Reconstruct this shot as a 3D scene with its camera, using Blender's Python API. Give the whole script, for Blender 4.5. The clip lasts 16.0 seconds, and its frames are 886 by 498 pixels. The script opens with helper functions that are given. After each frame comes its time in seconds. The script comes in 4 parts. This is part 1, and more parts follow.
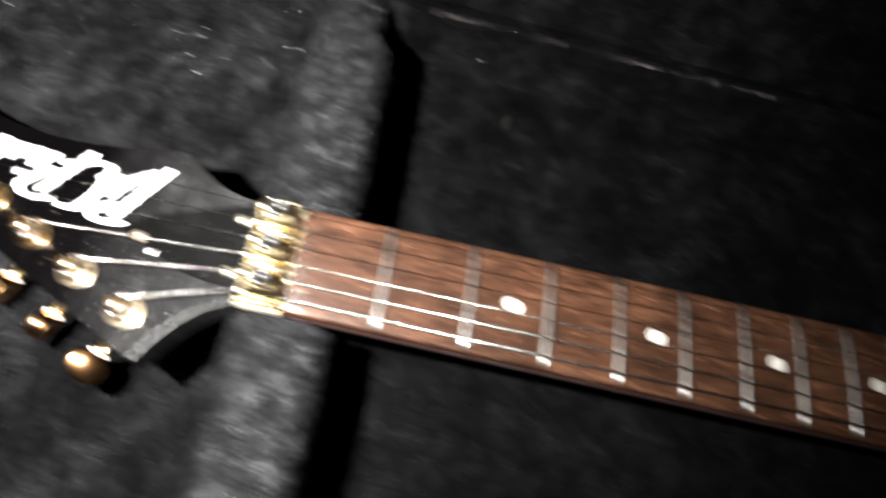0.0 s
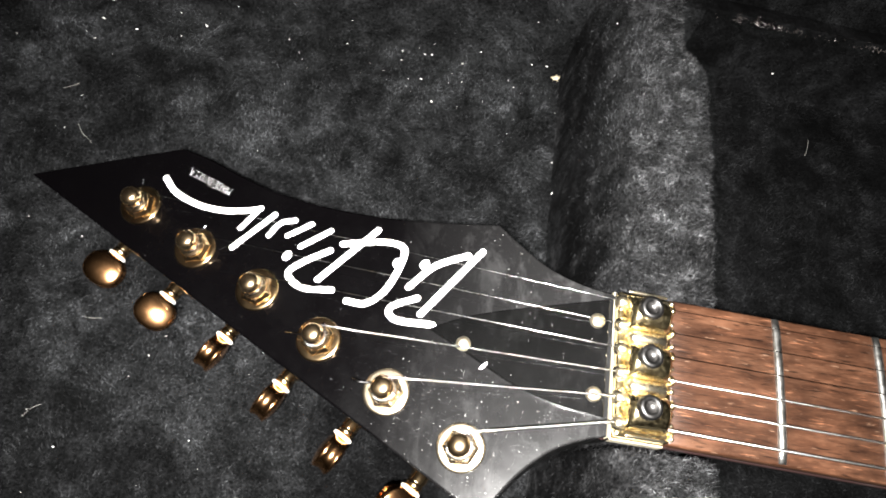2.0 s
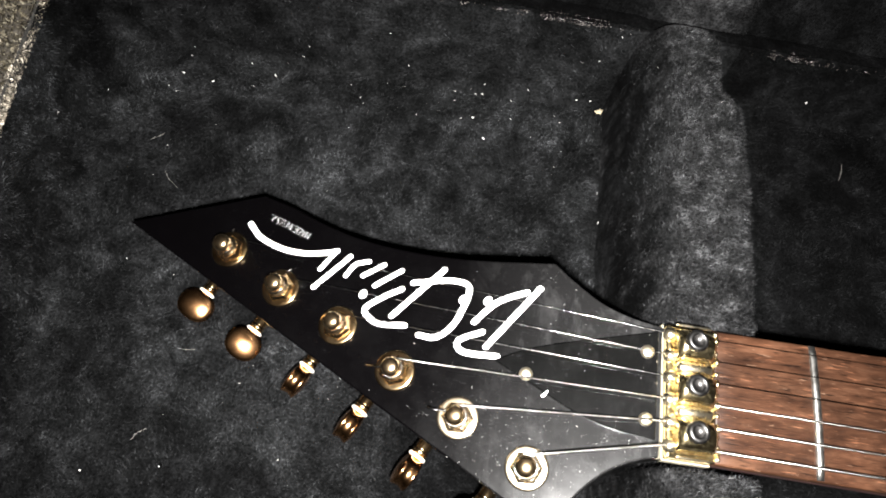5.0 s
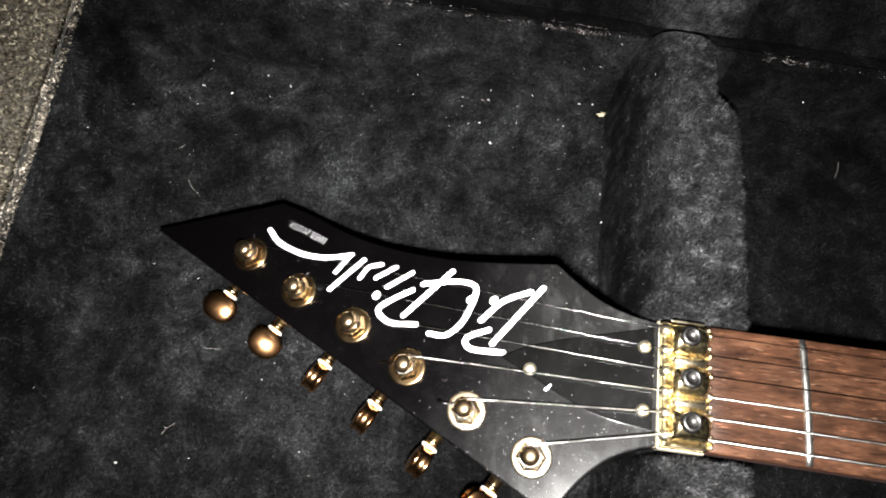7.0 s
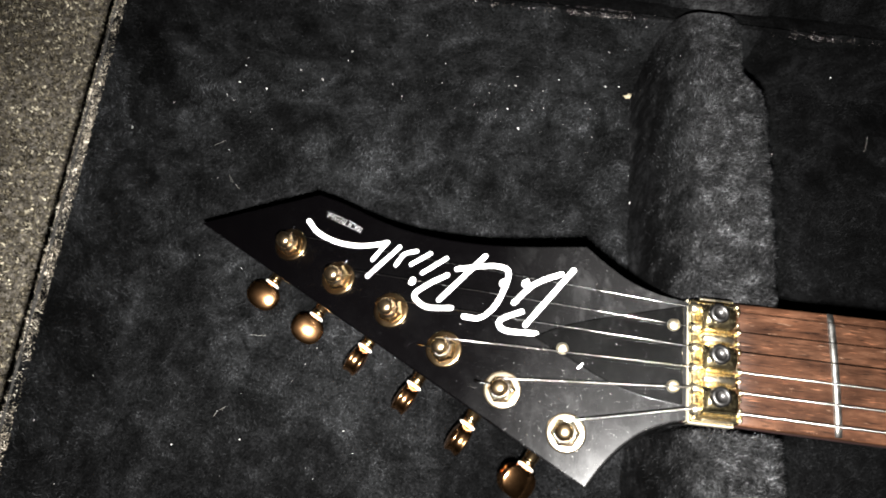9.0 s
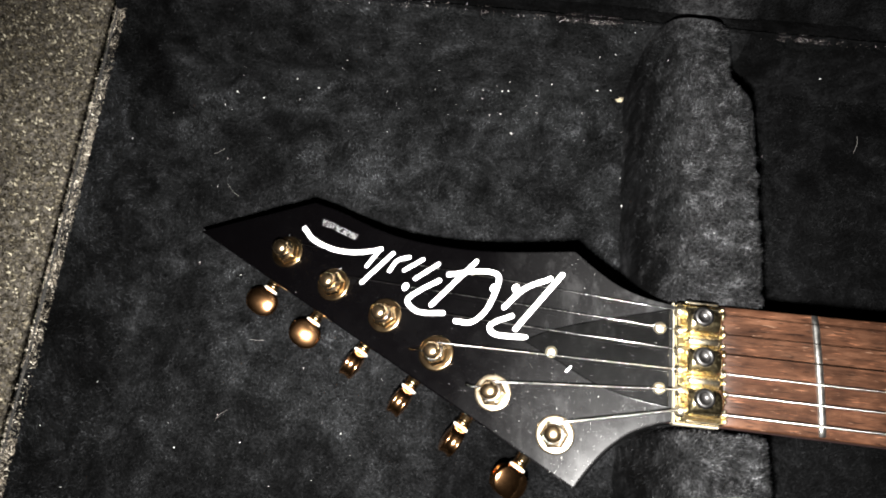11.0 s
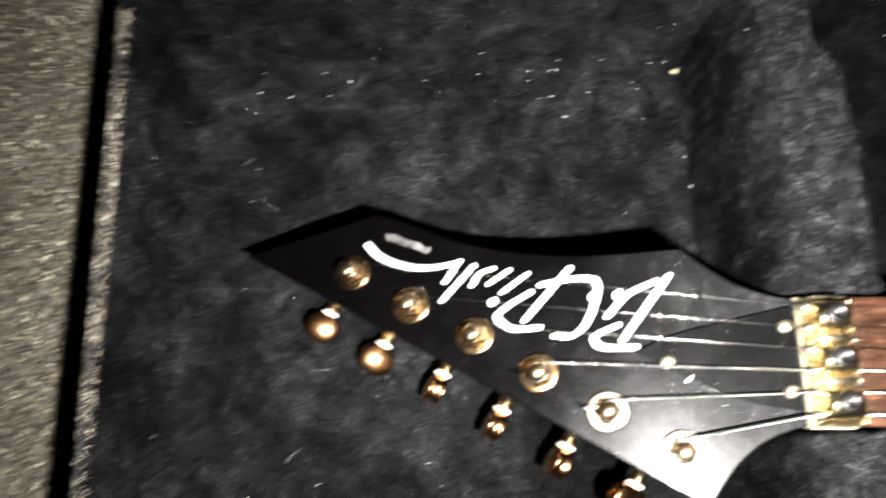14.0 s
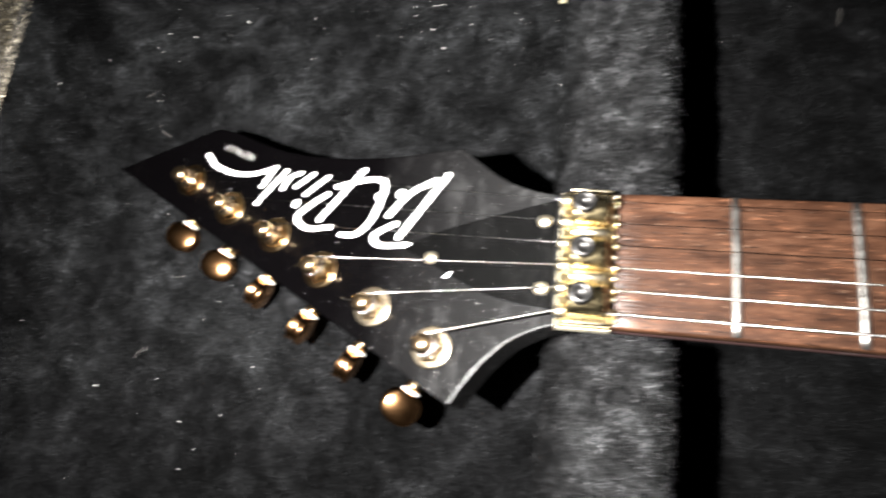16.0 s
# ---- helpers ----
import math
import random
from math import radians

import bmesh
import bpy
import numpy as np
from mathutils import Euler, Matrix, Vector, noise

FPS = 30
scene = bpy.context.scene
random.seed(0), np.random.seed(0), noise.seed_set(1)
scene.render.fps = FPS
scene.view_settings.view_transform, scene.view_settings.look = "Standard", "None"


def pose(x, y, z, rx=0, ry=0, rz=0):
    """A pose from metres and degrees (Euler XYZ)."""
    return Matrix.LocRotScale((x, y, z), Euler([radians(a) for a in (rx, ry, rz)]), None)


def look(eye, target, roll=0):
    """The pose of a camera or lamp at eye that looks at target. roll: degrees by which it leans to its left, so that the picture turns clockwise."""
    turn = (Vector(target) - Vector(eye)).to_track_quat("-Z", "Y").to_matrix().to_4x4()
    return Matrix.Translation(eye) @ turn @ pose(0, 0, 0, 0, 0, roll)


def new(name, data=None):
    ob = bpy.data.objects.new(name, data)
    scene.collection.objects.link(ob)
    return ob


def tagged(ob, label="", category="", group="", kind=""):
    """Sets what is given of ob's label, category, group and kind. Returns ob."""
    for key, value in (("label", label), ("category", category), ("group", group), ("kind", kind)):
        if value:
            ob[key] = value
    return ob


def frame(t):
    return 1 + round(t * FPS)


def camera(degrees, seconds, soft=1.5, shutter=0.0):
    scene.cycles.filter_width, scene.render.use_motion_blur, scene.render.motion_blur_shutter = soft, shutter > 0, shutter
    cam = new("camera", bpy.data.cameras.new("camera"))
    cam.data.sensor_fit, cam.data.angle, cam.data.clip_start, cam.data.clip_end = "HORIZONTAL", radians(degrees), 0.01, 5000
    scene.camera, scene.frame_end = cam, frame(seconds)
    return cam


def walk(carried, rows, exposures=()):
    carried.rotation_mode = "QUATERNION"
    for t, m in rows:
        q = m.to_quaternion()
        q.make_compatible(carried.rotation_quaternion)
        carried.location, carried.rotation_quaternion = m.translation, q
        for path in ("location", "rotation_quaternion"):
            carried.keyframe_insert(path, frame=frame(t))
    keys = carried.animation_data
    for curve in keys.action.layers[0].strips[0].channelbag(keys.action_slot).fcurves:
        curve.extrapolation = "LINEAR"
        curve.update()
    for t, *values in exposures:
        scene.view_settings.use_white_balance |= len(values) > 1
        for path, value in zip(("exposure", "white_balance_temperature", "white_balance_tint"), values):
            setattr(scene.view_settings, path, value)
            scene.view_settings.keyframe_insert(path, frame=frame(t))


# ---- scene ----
cam = camera(62.6, 16.0, soft=1.85, shutter=0.9)
PATH = [
    (0, 0.01529, -0.11177, 0.34161, 24.938, -13.030, 8.055),
    (0.3, -0.02907, -0.10472, 0.32751, 26.046, -12.119, 9.281),
    (0.5, -0.04903, -0.09877, 0.31239, 25.280, -11.907, 9.838),
    (1, -0.08362, -0.06805, 0.28441, 22.644, -12.299, 7.913),
    (1.5, -0.09400, -0.05950, 0.27613, 22.143, -11.421, 7.589),
    (2, -0.09466, -0.05956, 0.27797, 22.059, -10.660, 7.461),
    (2.5, -0.09676, -0.05856, 0.28904, 22.037, -10.297, 7.515),
    (3, -0.09959, -0.05763, 0.29728, 23.124, -9.316, 7.454),
    (3.5, -0.10378, -0.05762, 0.29742, 22.497, -9.286, 7.514),
    (4, -0.10865, -0.05653, 0.29967, 22.569, -8.730, 7.546),
    (4.5, -0.11075, -0.05606, 0.30147, 21.940, -8.213, 7.446),
    (7, -0.10898, -0.05763, 0.32037, 20.900, -6.377, 6.943),
    (7.5, -0.11337, -0.06256, 0.32203, 19.851, -5.091, 7.219),
    (8, -0.11444, -0.06253, 0.32395, 19.560, -4.467, 7.013),
    (8.5, -0.11309, -0.06100, 0.32712, 19.495, -4.034, 6.600),
    (11, -0.10371, -0.05642, 0.33812, 19.041, -2.549, 5.942),
    (11.5, -0.10457, -0.06086, 0.33231, 20.324, -4.195, 6.782),
    (12, -0.10908, -0.05954, 0.33168, 19.730, -4.335, 6.692),
    (12.5, -0.12108, -0.04547, 0.32301, 17.600, -6.511, 2.870),
    (13, -0.14573, -0.02102, 0.28196, 14.859, -15.771, -2.189),
    (13.2, -0.15048, -0.01785, 0.28041, 15.373, -15.564, -2.605),
    (13.5, -0.15818, -0.02065, 0.28923, 16.086, -13.511, -2.067),
    (14, -0.15616, -0.03126, 0.31510, 16.134, -5.022, -0.119),
    (14.5, -0.11320, -0.06193, 0.31791, 16.577, 5.500, 4.927),
    (14.7, -0.08984, -0.07520, 0.31149, 19.407, 9.146, 7.154),
    (15, -0.06573, -0.07510, 0.30156, 17.992, 9.156, 6.717),
    (15.5, -0.04074, -0.07484, 0.29572, 19.171, 9.170, 7.022),
    (16, -0.01430, -0.07278, 0.29857, 19.502, 7.657, 6.482),
]
EXPOSURES = [(0.0, 0.70), (0.5, 0.3), (1.0, 0.25), (2.0, 0.45), (4.5, 0.22), (7.0, 0.13), (12.0, 0.08), (13.0, 0.56), (14.0, 0.48), (14.5, 0.16), (15.0, 0.4), (15.5, 0.36), (16.0, 0.5)]
walk(cam, [(t, pose(x, y, z, rx, ry, rz)) for t, x, y, z, rx, ry, rz in PATH], EXPOSURES)

# ---------------------------------------------------------------- light
world = bpy.data.worlds.new("dim_room")
world.use_nodes = True
world.node_tree.nodes["Background"].inputs["Color"].default_value = (0.92, 0.96, 1.0, 1)
world.node_tree.nodes["Background"].inputs["Strength"].default_value = 0.01
scene.world = world
torch = bpy.data.lights.new("torch", "SPOT")
torch.energy, torch.shadow_soft_size, torch.color = 25.8, 0.006, (1.0, 0.975, 0.945)
torch.spot_size, torch.spot_blend = radians(113), 1.0
new("torch", torch).matrix_world = look((-0.105, -0.078, 0.314), (-0.045, 0.026, 0.0))

# ---------------------------------------------------------------- helpers
LIFT = 85.0                                   # the fretboard's top lies 85 mm over the floor; plans below are in mm from there


def mm(p):
    return Vector((p[0] / 1000, p[1] / 1000, (p[2] + LIFT) / 1000))


def thing(name, label, category, base, kind="", group=""):
    ob = new(name)
    ob.empty_display_size = 0.02
    ob.location = mm(base)
    return tagged(ob, label, category, group, kind)


def root(ob):
    at = Vector((0, 0, 0))
    while ob:
        at += ob.location
        ob = ob.parent
    return at


def part(name, bm, material, parent, label="", smooth=True, mesh=None, kind=""):
    """One mesh under a thing, from a bmesh in the plan's millimetres."""
    if mesh is None:
        at = root(parent)
        for v in bm.verts:
            v.co = mm(v.co) - at
        bmesh.ops.recalc_face_normals(bm, faces=bm.faces)
        mesh = bpy.data.meshes.new(name)
        bm.to_mesh(mesh)
        bm.free()
        for p in mesh.polygons:
            p.use_smooth = smooth
    if material and not mesh.materials:
        mesh.materials.append(material)
    ob = new(name, mesh)
    ob.parent = parent
    return tagged(ob, label, kind=kind)


def edge_round(ob, width, segments=2, angle=35):
    m = ob.modifiers.new("rounding", "BEVEL")
    m.width, m.segments, m.limit_method, m.angle_limit = width, segments, "ANGLE", radians(angle)
    m.harden_normals = False
    return ob


def prism(outline, low, high, to=lambda x, y, h: (x, y, h)):
    bm = bmesh.new()
    a = [bm.verts.new(to(x, y, low)) for x, y in outline]
    b = [bm.verts.new(to(x, y, high)) for x, y in outline]
    n = len(a)
    bm.faces.new(a[::-1]), bm.faces.new(b)
    for i in range(n):
        bm.faces.new((a[i], a[(i + 1) % n], b[(i + 1) % n], b[i]))
    return bm


def lathe(profile, centre, axis, sides=24, bm=None, turn=0.0):
    """A turned solid: profile rows of (distance along the axis, radius)."""
    bm = bm or bmesh.new()
    axis = Vector(axis).normalized()
    u = axis.orthogonal().normalized()
    if abs(axis.z) > 0.5:
        u = (Vector((1, 0, 0)) - axis * axis.x).normalized()
    v = axis.cross(u)
    rings = []
    for d, r in profile:
        c = Vector(centre) + axis * d
        rings.append([bm.verts.new(c + (u * math.cos(2 * math.pi * k / sides + turn) + v * math.sin(2 * math.pi * k / sides + turn)) * r) for k in range(sides)])
    for a, b in zip(rings, rings[1:]):
        for k in range(sides):
            bm.faces.new((a[k], a[(k + 1) % sides], b[(k + 1) % sides], b[k]))
    bm.faces.new(rings[0][::-1]), bm.faces.new(rings[-1])
    return bm


def tube(path, radius, sides=8, bm=None):
    bm = bm or bmesh.new()
    pts = [Vector(p) for p in path]
    rings = []
    for i, p in enumerate(pts):
        d = (pts[min(i + 1, len(pts) - 1)] - pts[max(i - 1, 0)]).normalized()
        u = d.cross(Vector((0, 0, 1)))
        u = u.normalized() if u.length > 1e-3 else Vector((1, 0, 0))
        v = d.cross(u)
        r = radius[i] if isinstance(radius, (list, tuple)) else radius
        rings.append([bm.verts.new(p + (u * math.cos(2 * math.pi * k / sides) + v * math.sin(2 * math.pi * k / sides)) * r) for k in range(sides)])
    for a, b in zip(rings, rings[1:]):
        for k in range(sides):
            bm.faces.new((a[k], a[(k + 1) % sides], b[(k + 1) % sides], b[k]))
    bm.faces.new(rings[0][::-1]), bm.faces.new(rings[-1])
    return bm


def box(x0, x1, y0, y1, z0, z1, bm=None):
    bm = bm or bmesh.new()
    v = [bm.verts.new((x, y, z)) for z in (z0, z1) for x, y in ((x0, y0), (x1, y0), (x1, y1), (x0, y1))]
    for f in ((3, 2, 1, 0), (4, 5, 6, 7), (0, 1, 5, 4), (1, 2, 6, 5), (2, 3, 7, 6), (3, 0, 4, 7)):
        bm.faces.new([v[i] for i in f])
    return bm


def curve_through(points, steps=8):
    """A smooth line through points of the plan."""
    pts = [Vector(p) for p in points]
    pts = [2 * pts[0] - pts[1]] + pts + [2 * pts[-1] - pts[-2]]
    out = []
    for a, b, c, d in zip(pts, pts[1:], pts[2:], pts[3:]):
        for k in range(steps):
            s = k / steps
            out.append(0.5 * (2 * b + (c - a) * s + (2 * a - 5 * b + 4 * c - d) * s * s + (3 * b - a - 3 * c + d) * s**3))
    return out + [pts[-2]]


def smooth_step(s):
    s = np.clip(s, 0, 1)
    return s * s * (3 - 2 * s)


# ---------------------------------------------------------------- materials
def material(name, colour, rough=0.5, metal=0.0, **extra):
    m = bpy.data.materials.new(name)
    m.use_nodes = True
    b = m.node_tree.nodes["Principled BSDF"]
    b.inputs["Base Color"].default_value = (*colour, 1)
    b.inputs["Roughness"].default_value = rough
    b.inputs["Metallic"].default_value = metal
    for key, value in extra.items():
        b.inputs[key.replace("_", " ")].default_value = value
    return m, m.node_tree.nodes, m.node_tree.links, b


def coords(nodes, links, scale=(1, 1, 1)):
    c, m = nodes.new("ShaderNodeTexCoord"), nodes.new("ShaderNodeMapping")
    m.inputs["Scale"].default_value = scale
    links.new(c.outputs["Object"], m.inputs["Vector"])
    return m.outputs["Vector"]


def noise_of(nodes, links, vector, scale, detail=4, rough=0.55, swirl=0.0):
    n = nodes.new("ShaderNodeTexNoise")
    n.inputs["Scale"].default_value, n.inputs["Detail"].default_value, n.inputs["Roughness"].default_value = scale, detail, rough
    n.inputs["Distortion"].default_value = swirl
    links.new(vector, n.inputs["Vector"])
    return n.outputs["Fac"]


def ramp(nodes, links, fac, stops):
    r = nodes.new("ShaderNodeValToRGB")
    while len(r.color_ramp.elements) < len(stops):
        r.color_ramp.elements.new(0.5)
    for e, (at, c) in zip(r.color_ramp.elements, stops):
        e.position, e.color = at, (c if len(c) == 4 else (*c, 1)) if isinstance(c, tuple) else (c, c, c, 1)
    links.new(fac, r.inputs["Fac"])
    return r.outputs["Color"]


def mix(nodes, links, a, b, fac=1.0, mode="MULTIPLY"):
    n = nodes.new("ShaderNodeMix")
    n.data_type, n.blend_type = "RGBA", mode
    for value, key in ((fac, 0), (a, 6), (b, 7)):
        if isinstance(value, bpy.types.NodeSocket):
            links.new(value, n.inputs[key])
        else:
            n.inputs[key].default_value = value if key == 0 else (*value, 1)
    return n.outputs[2]


def bump(nodes, links, b, height, strength, distance):
    n = nodes.new("ShaderNodeBump")
    n.inputs["Strength"].default_value, n.inputs["Distance"].default_value = strength, distance
    links.new(height, n.inputs["Height"])
    links.new(n.outputs["Normal"], b.inputs["Normal"])
    return n


def nap_patches(nodes, links, v, gain):
    """Black plush, brushed and worn in patches of two sizes, its near side shaded by colour."""
    def tone(c):
        return tuple(gain * k * c for k in (0.97, 1.0, 1.05))
    a = ramp(nodes, links, noise_of(nodes, links, v, 62, 8, 0.74, 0.45), [(0.36, tone(0.0035)), (0.48, tone(0.0095)), (0.58, tone(0.019)), (0.72, tone(0.042))])
    b = ramp(nodes, links, noise_of(nodes, links, v, 19, 5, 0.65), [(0.34, 0.32), (0.66, 1.7)])
    # near side darkened in the colour for the torch's falloff there; the border wanders
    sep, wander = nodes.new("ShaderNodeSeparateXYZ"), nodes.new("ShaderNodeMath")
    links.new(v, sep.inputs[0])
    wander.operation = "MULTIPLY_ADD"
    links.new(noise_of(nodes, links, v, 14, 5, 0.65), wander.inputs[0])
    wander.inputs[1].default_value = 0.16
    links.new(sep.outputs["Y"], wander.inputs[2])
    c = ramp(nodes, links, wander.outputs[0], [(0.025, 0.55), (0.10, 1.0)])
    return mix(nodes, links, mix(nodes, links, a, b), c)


def crown_light(nodes, links, v, base):
    """Light put into the colour of the cradle's crown, and shade into its flanks."""
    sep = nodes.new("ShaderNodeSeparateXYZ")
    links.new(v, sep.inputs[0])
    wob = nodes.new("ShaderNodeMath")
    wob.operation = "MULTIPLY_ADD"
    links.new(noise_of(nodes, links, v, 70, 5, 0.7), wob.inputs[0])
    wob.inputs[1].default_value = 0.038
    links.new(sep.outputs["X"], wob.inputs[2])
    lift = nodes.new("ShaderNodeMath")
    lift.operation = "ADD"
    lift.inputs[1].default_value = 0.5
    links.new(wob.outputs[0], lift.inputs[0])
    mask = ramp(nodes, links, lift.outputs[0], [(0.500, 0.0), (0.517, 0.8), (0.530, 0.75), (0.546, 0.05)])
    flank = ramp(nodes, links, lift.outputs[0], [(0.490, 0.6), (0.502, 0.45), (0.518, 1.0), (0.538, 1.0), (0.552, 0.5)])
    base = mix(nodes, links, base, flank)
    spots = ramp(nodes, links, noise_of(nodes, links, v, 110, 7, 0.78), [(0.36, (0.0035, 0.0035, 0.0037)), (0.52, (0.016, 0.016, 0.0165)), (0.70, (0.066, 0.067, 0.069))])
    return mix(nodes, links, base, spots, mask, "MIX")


def plush_material(name="black_plush", worn=False, gain=0.42):
    m, nodes, links, b = material(name, (0.012, 0.012, 0.013), 0.95, Specular_IOR_Level=0.03)
    v = coords(nodes, links)
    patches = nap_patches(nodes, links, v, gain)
    # cradle and lid pad: light and shade put into the colour
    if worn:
        patches = crown_light(nodes, links, v, patches)
    grain = ramp(nodes, links, noise_of(nodes, links, v, 1000, 3, 0.7), [(0.34, 0.2), (0.66, 1.9)])
    links.new(mix(nodes, links, patches, grain), b.inputs["Base Color"])
    bump(nodes, links, b, noise_of(nodes, links, v, 1300, 3), 0.7, 0.0008)
    return m


def pile_material(name="plush_fibre", worn=False, gain=0.87, glint=4.2):
    """Single fibres of the plush; every patch of nap fades its own way."""
    m, nodes, links, b = material(name, (0.02, 0.02, 0.021), 0.8, Specular_IOR_Level=0.04)
    v = coords(nodes, links)
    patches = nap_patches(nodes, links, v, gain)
    # same painted light and shade as on the cradle's plush
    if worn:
        patches = crown_light(nodes, links, v, patches)
    geo = nodes.new("ShaderNodeNewGeometry")
    single = ramp(nodes, links, geo.outputs["Random Per Island"], [(0.0, 0.03), (0.55, 0.45), (0.9, 2.2), (1.0, 6.0 if worn else glint)])
    links.new(mix(nodes, links, patches, single), b.inputs["Base Color"])
    return m


def carpet_material():
    m, nodes, links, b = material("grey_carpet", (0.1, 0.09, 0.08), 0.95, Specular_IOR_Level=0.1)
    v = coords(nodes, links)
    tufts = ramp(nodes, links, noise_of(nodes, links, v, 330, 4, 0.7), [(0.32, (0.040, 0.035, 0.028)), (0.52, (0.130, 0.116, 0.096)), (0.72, (0.32, 0.29, 0.245))])
    wide = ramp(nodes, links, noise_of(nodes, links, v, 16, 3), [(0.3, 0.65), (0.7, 1.2)])
    links.new(mix(nodes, links, tufts, wide), b.inputs["Base Color"])
    bump(nodes, links, b, noise_of(nodes, links, v, 420, 4, 0.7), 0.9, 0.002)
    return m


def yarn_material(name="carpet_yarn", gain=1.0, cool=1.0):
    m, nodes, links, b = material(name, (0.1, 0.09, 0.08), 0.9, Specular_IOR_Level=0.15)
    geo = nodes.new("ShaderNodeNewGeometry")
    single = ramp(nodes, links, geo.outputs["Random Per Island"], [(0.0, (0.018, 0.015, 0.011)), (0.5, (0.085, 0.073, 0.056)), (0.86, (0.24, 0.212, 0.17)), (1.0, (0.72, 0.67, 0.57))])
    wide = ramp(nodes, links, noise_of(nodes, links, coords(nodes, links), 260, 5, 0.75), [(0.36, 0.22 * gain), (0.64, 1.85 * gain)])
    links.new(mix(nodes, links, mix(nodes, links, single, wide), (0.88 + 0.12 / cool, 1.0, cool)), b.inputs["Base Color"])
    return m


def scratches(nodes, links, v, turn, scale, fine):
    """Hair-thin wiping scratches in one direction."""
    m = nodes.new("ShaderNodeMapping")
    m.inputs["Rotation"].default_value, m.inputs["Scale"].default_value = (0, 0, turn), (0.03, 1, 1)
    links.new(v, m.inputs["Vector"])
    return ramp(nodes, links, noise_of(nodes, links, m.outputs["Vector"], scale, 2, 0.5, 0.3), [(fine, 0.0), (fine + 0.04, 1.0)])


def lacquer_material(name, colour, haze, rough=0.27, haze_gain=1.0):
    """Polished lacquer with fine wiping scratches and smears, and a sheen put into its colour."""
    m, nodes, links, b = material(name, colour, 0.36, Coat_Weight=0.3, Coat_Roughness=0.04)
    v = coords(nodes, links)
    lines = mix(nodes, links, scratches(nodes, links, v, 0.6, 1700, 0.66), scratches(nodes, links, v, -0.9, 1500, 0.68), 1.0, "ADD")
    lines = mix(nodes, links, lines, ramp(nodes, links, noise_of(nodes, links, v, 30, 4, 0.6), [(0.42, 0.0), (0.62, 1.0)]))
    worn = ramp(nodes, links, noise_of(nodes, links, v, 55, 6, 0.7), [(0.35, rough), (0.7, rough + haze)])
    links.new(mix(nodes, links, worn, (0.12, 0.12, 0.12), lines, "ADD"), b.inputs["Roughness"])
    links.new(ramp(nodes, links, noise_of(nodes, links, v, 38, 6, 0.75), [(0.3, 0.05), (0.75, 0.15)]), b.inputs["Specular IOR Level"])
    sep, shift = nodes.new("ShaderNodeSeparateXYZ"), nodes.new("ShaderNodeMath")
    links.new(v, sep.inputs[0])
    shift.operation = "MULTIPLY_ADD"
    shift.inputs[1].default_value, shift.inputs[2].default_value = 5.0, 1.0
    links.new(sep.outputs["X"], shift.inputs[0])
    sheen_smear = ramp(nodes, links, shift.outputs[0], [(0.60, 0.0), (0.86, 1.0)])      # greyer towards the nut: the lacquer's sheen put into its colour
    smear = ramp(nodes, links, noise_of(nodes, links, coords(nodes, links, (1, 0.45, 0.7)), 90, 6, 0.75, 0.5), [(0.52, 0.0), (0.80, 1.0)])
    smear = mix(nodes, links, smear, sheen_smear)
    greyed = mix(nodes, links, colour, (0.007, 0.007, 0.007), mix(nodes, links, lines, sheen_smear), "MIX")
    greyed = mix(nodes, links, greyed, (0.0085 * haze_gain,) * 3, sheen_smear, "ADD")
    greyed = mix(nodes, links, greyed, (0.045 * haze_gain,) * 3, smear, "MIX")
    links.new(greyed, b.inputs["Base Color"])
    bump(nodes, links, b, noise_of(nodes, links, v, 260, 5, 0.7), 0.02, 0.0003)
    return m


def rosewood_material():
    m, nodes, links, b = material("rosewood", (0.12, 0.05, 0.025), 0.36)
    v = coords(nodes, links, (0.24, 1, 1))
    grain = ramp(nodes, links, noise_of(nodes, links, v, 250, 8, 0.72), [(0.30, (0.013, 0.0049, 0.0025)), (0.5, (0.038, 0.0160, 0.0083)), (0.72, (0.077, 0.0365, 0.0205))])
    wide = ramp(nodes, links, noise_of(nodes, links, coords(nodes, links, (0.6, 1, 1)), 60, 5, 0.65), [(0.3, 0.5), (0.7, 1.5)])
    pores = ramp(nodes, links, noise_of(nodes, links, coords(nodes, links, (0.09, 1, 1)), 1500, 2, 0.5), [(0.28, 0.2), (0.40, 1.0), (0.63, 1.0), (0.72, 3.4)])
    c = mix(nodes, links, mix(nodes, links, grain, wide), pores)
    flecks = ramp(nodes, links, noise_of(nodes, links, coords(nodes, links, (0.14, 1, 1)), 1200, 3, 0.6), [(0.66, 0.0), (0.71, 0.5)])
    c = mix(nodes, links, c, (0.19, 0.115, 0.075), flecks, "MIX")
    links.new(c, b.inputs["Base Color"])
    bump(nodes, links, b, noise_of(nodes, links, coords(nodes, links, (0.09, 1, 1)), 1500, 2), 0.5, 0.0003)
    return m


def metal_material(name, colour, rough, tarnish=0.1, scale=220, dull=0.72):
    m, nodes, links, b = material(name, colour, rough, 1.0)
    v = coords(nodes, links)
    links.new(ramp(nodes, links, noise_of(nodes, links, v, scale, 5, 0.7), [(0.35, rough), (0.75, rough + tarnish)]), b.inputs["Roughness"])
    tone = ramp(nodes, links, noise_of(nodes, links, v, scale * 0.5, 4), [(0.35, tuple(c * dull for c in colour)), (0.65, colour)])
    links.new(tone, b.inputs["Base Color"])
    bump(nodes, links, b, noise_of(nodes, links, v, 500, 3), 0.04, 0.0002)
    return m


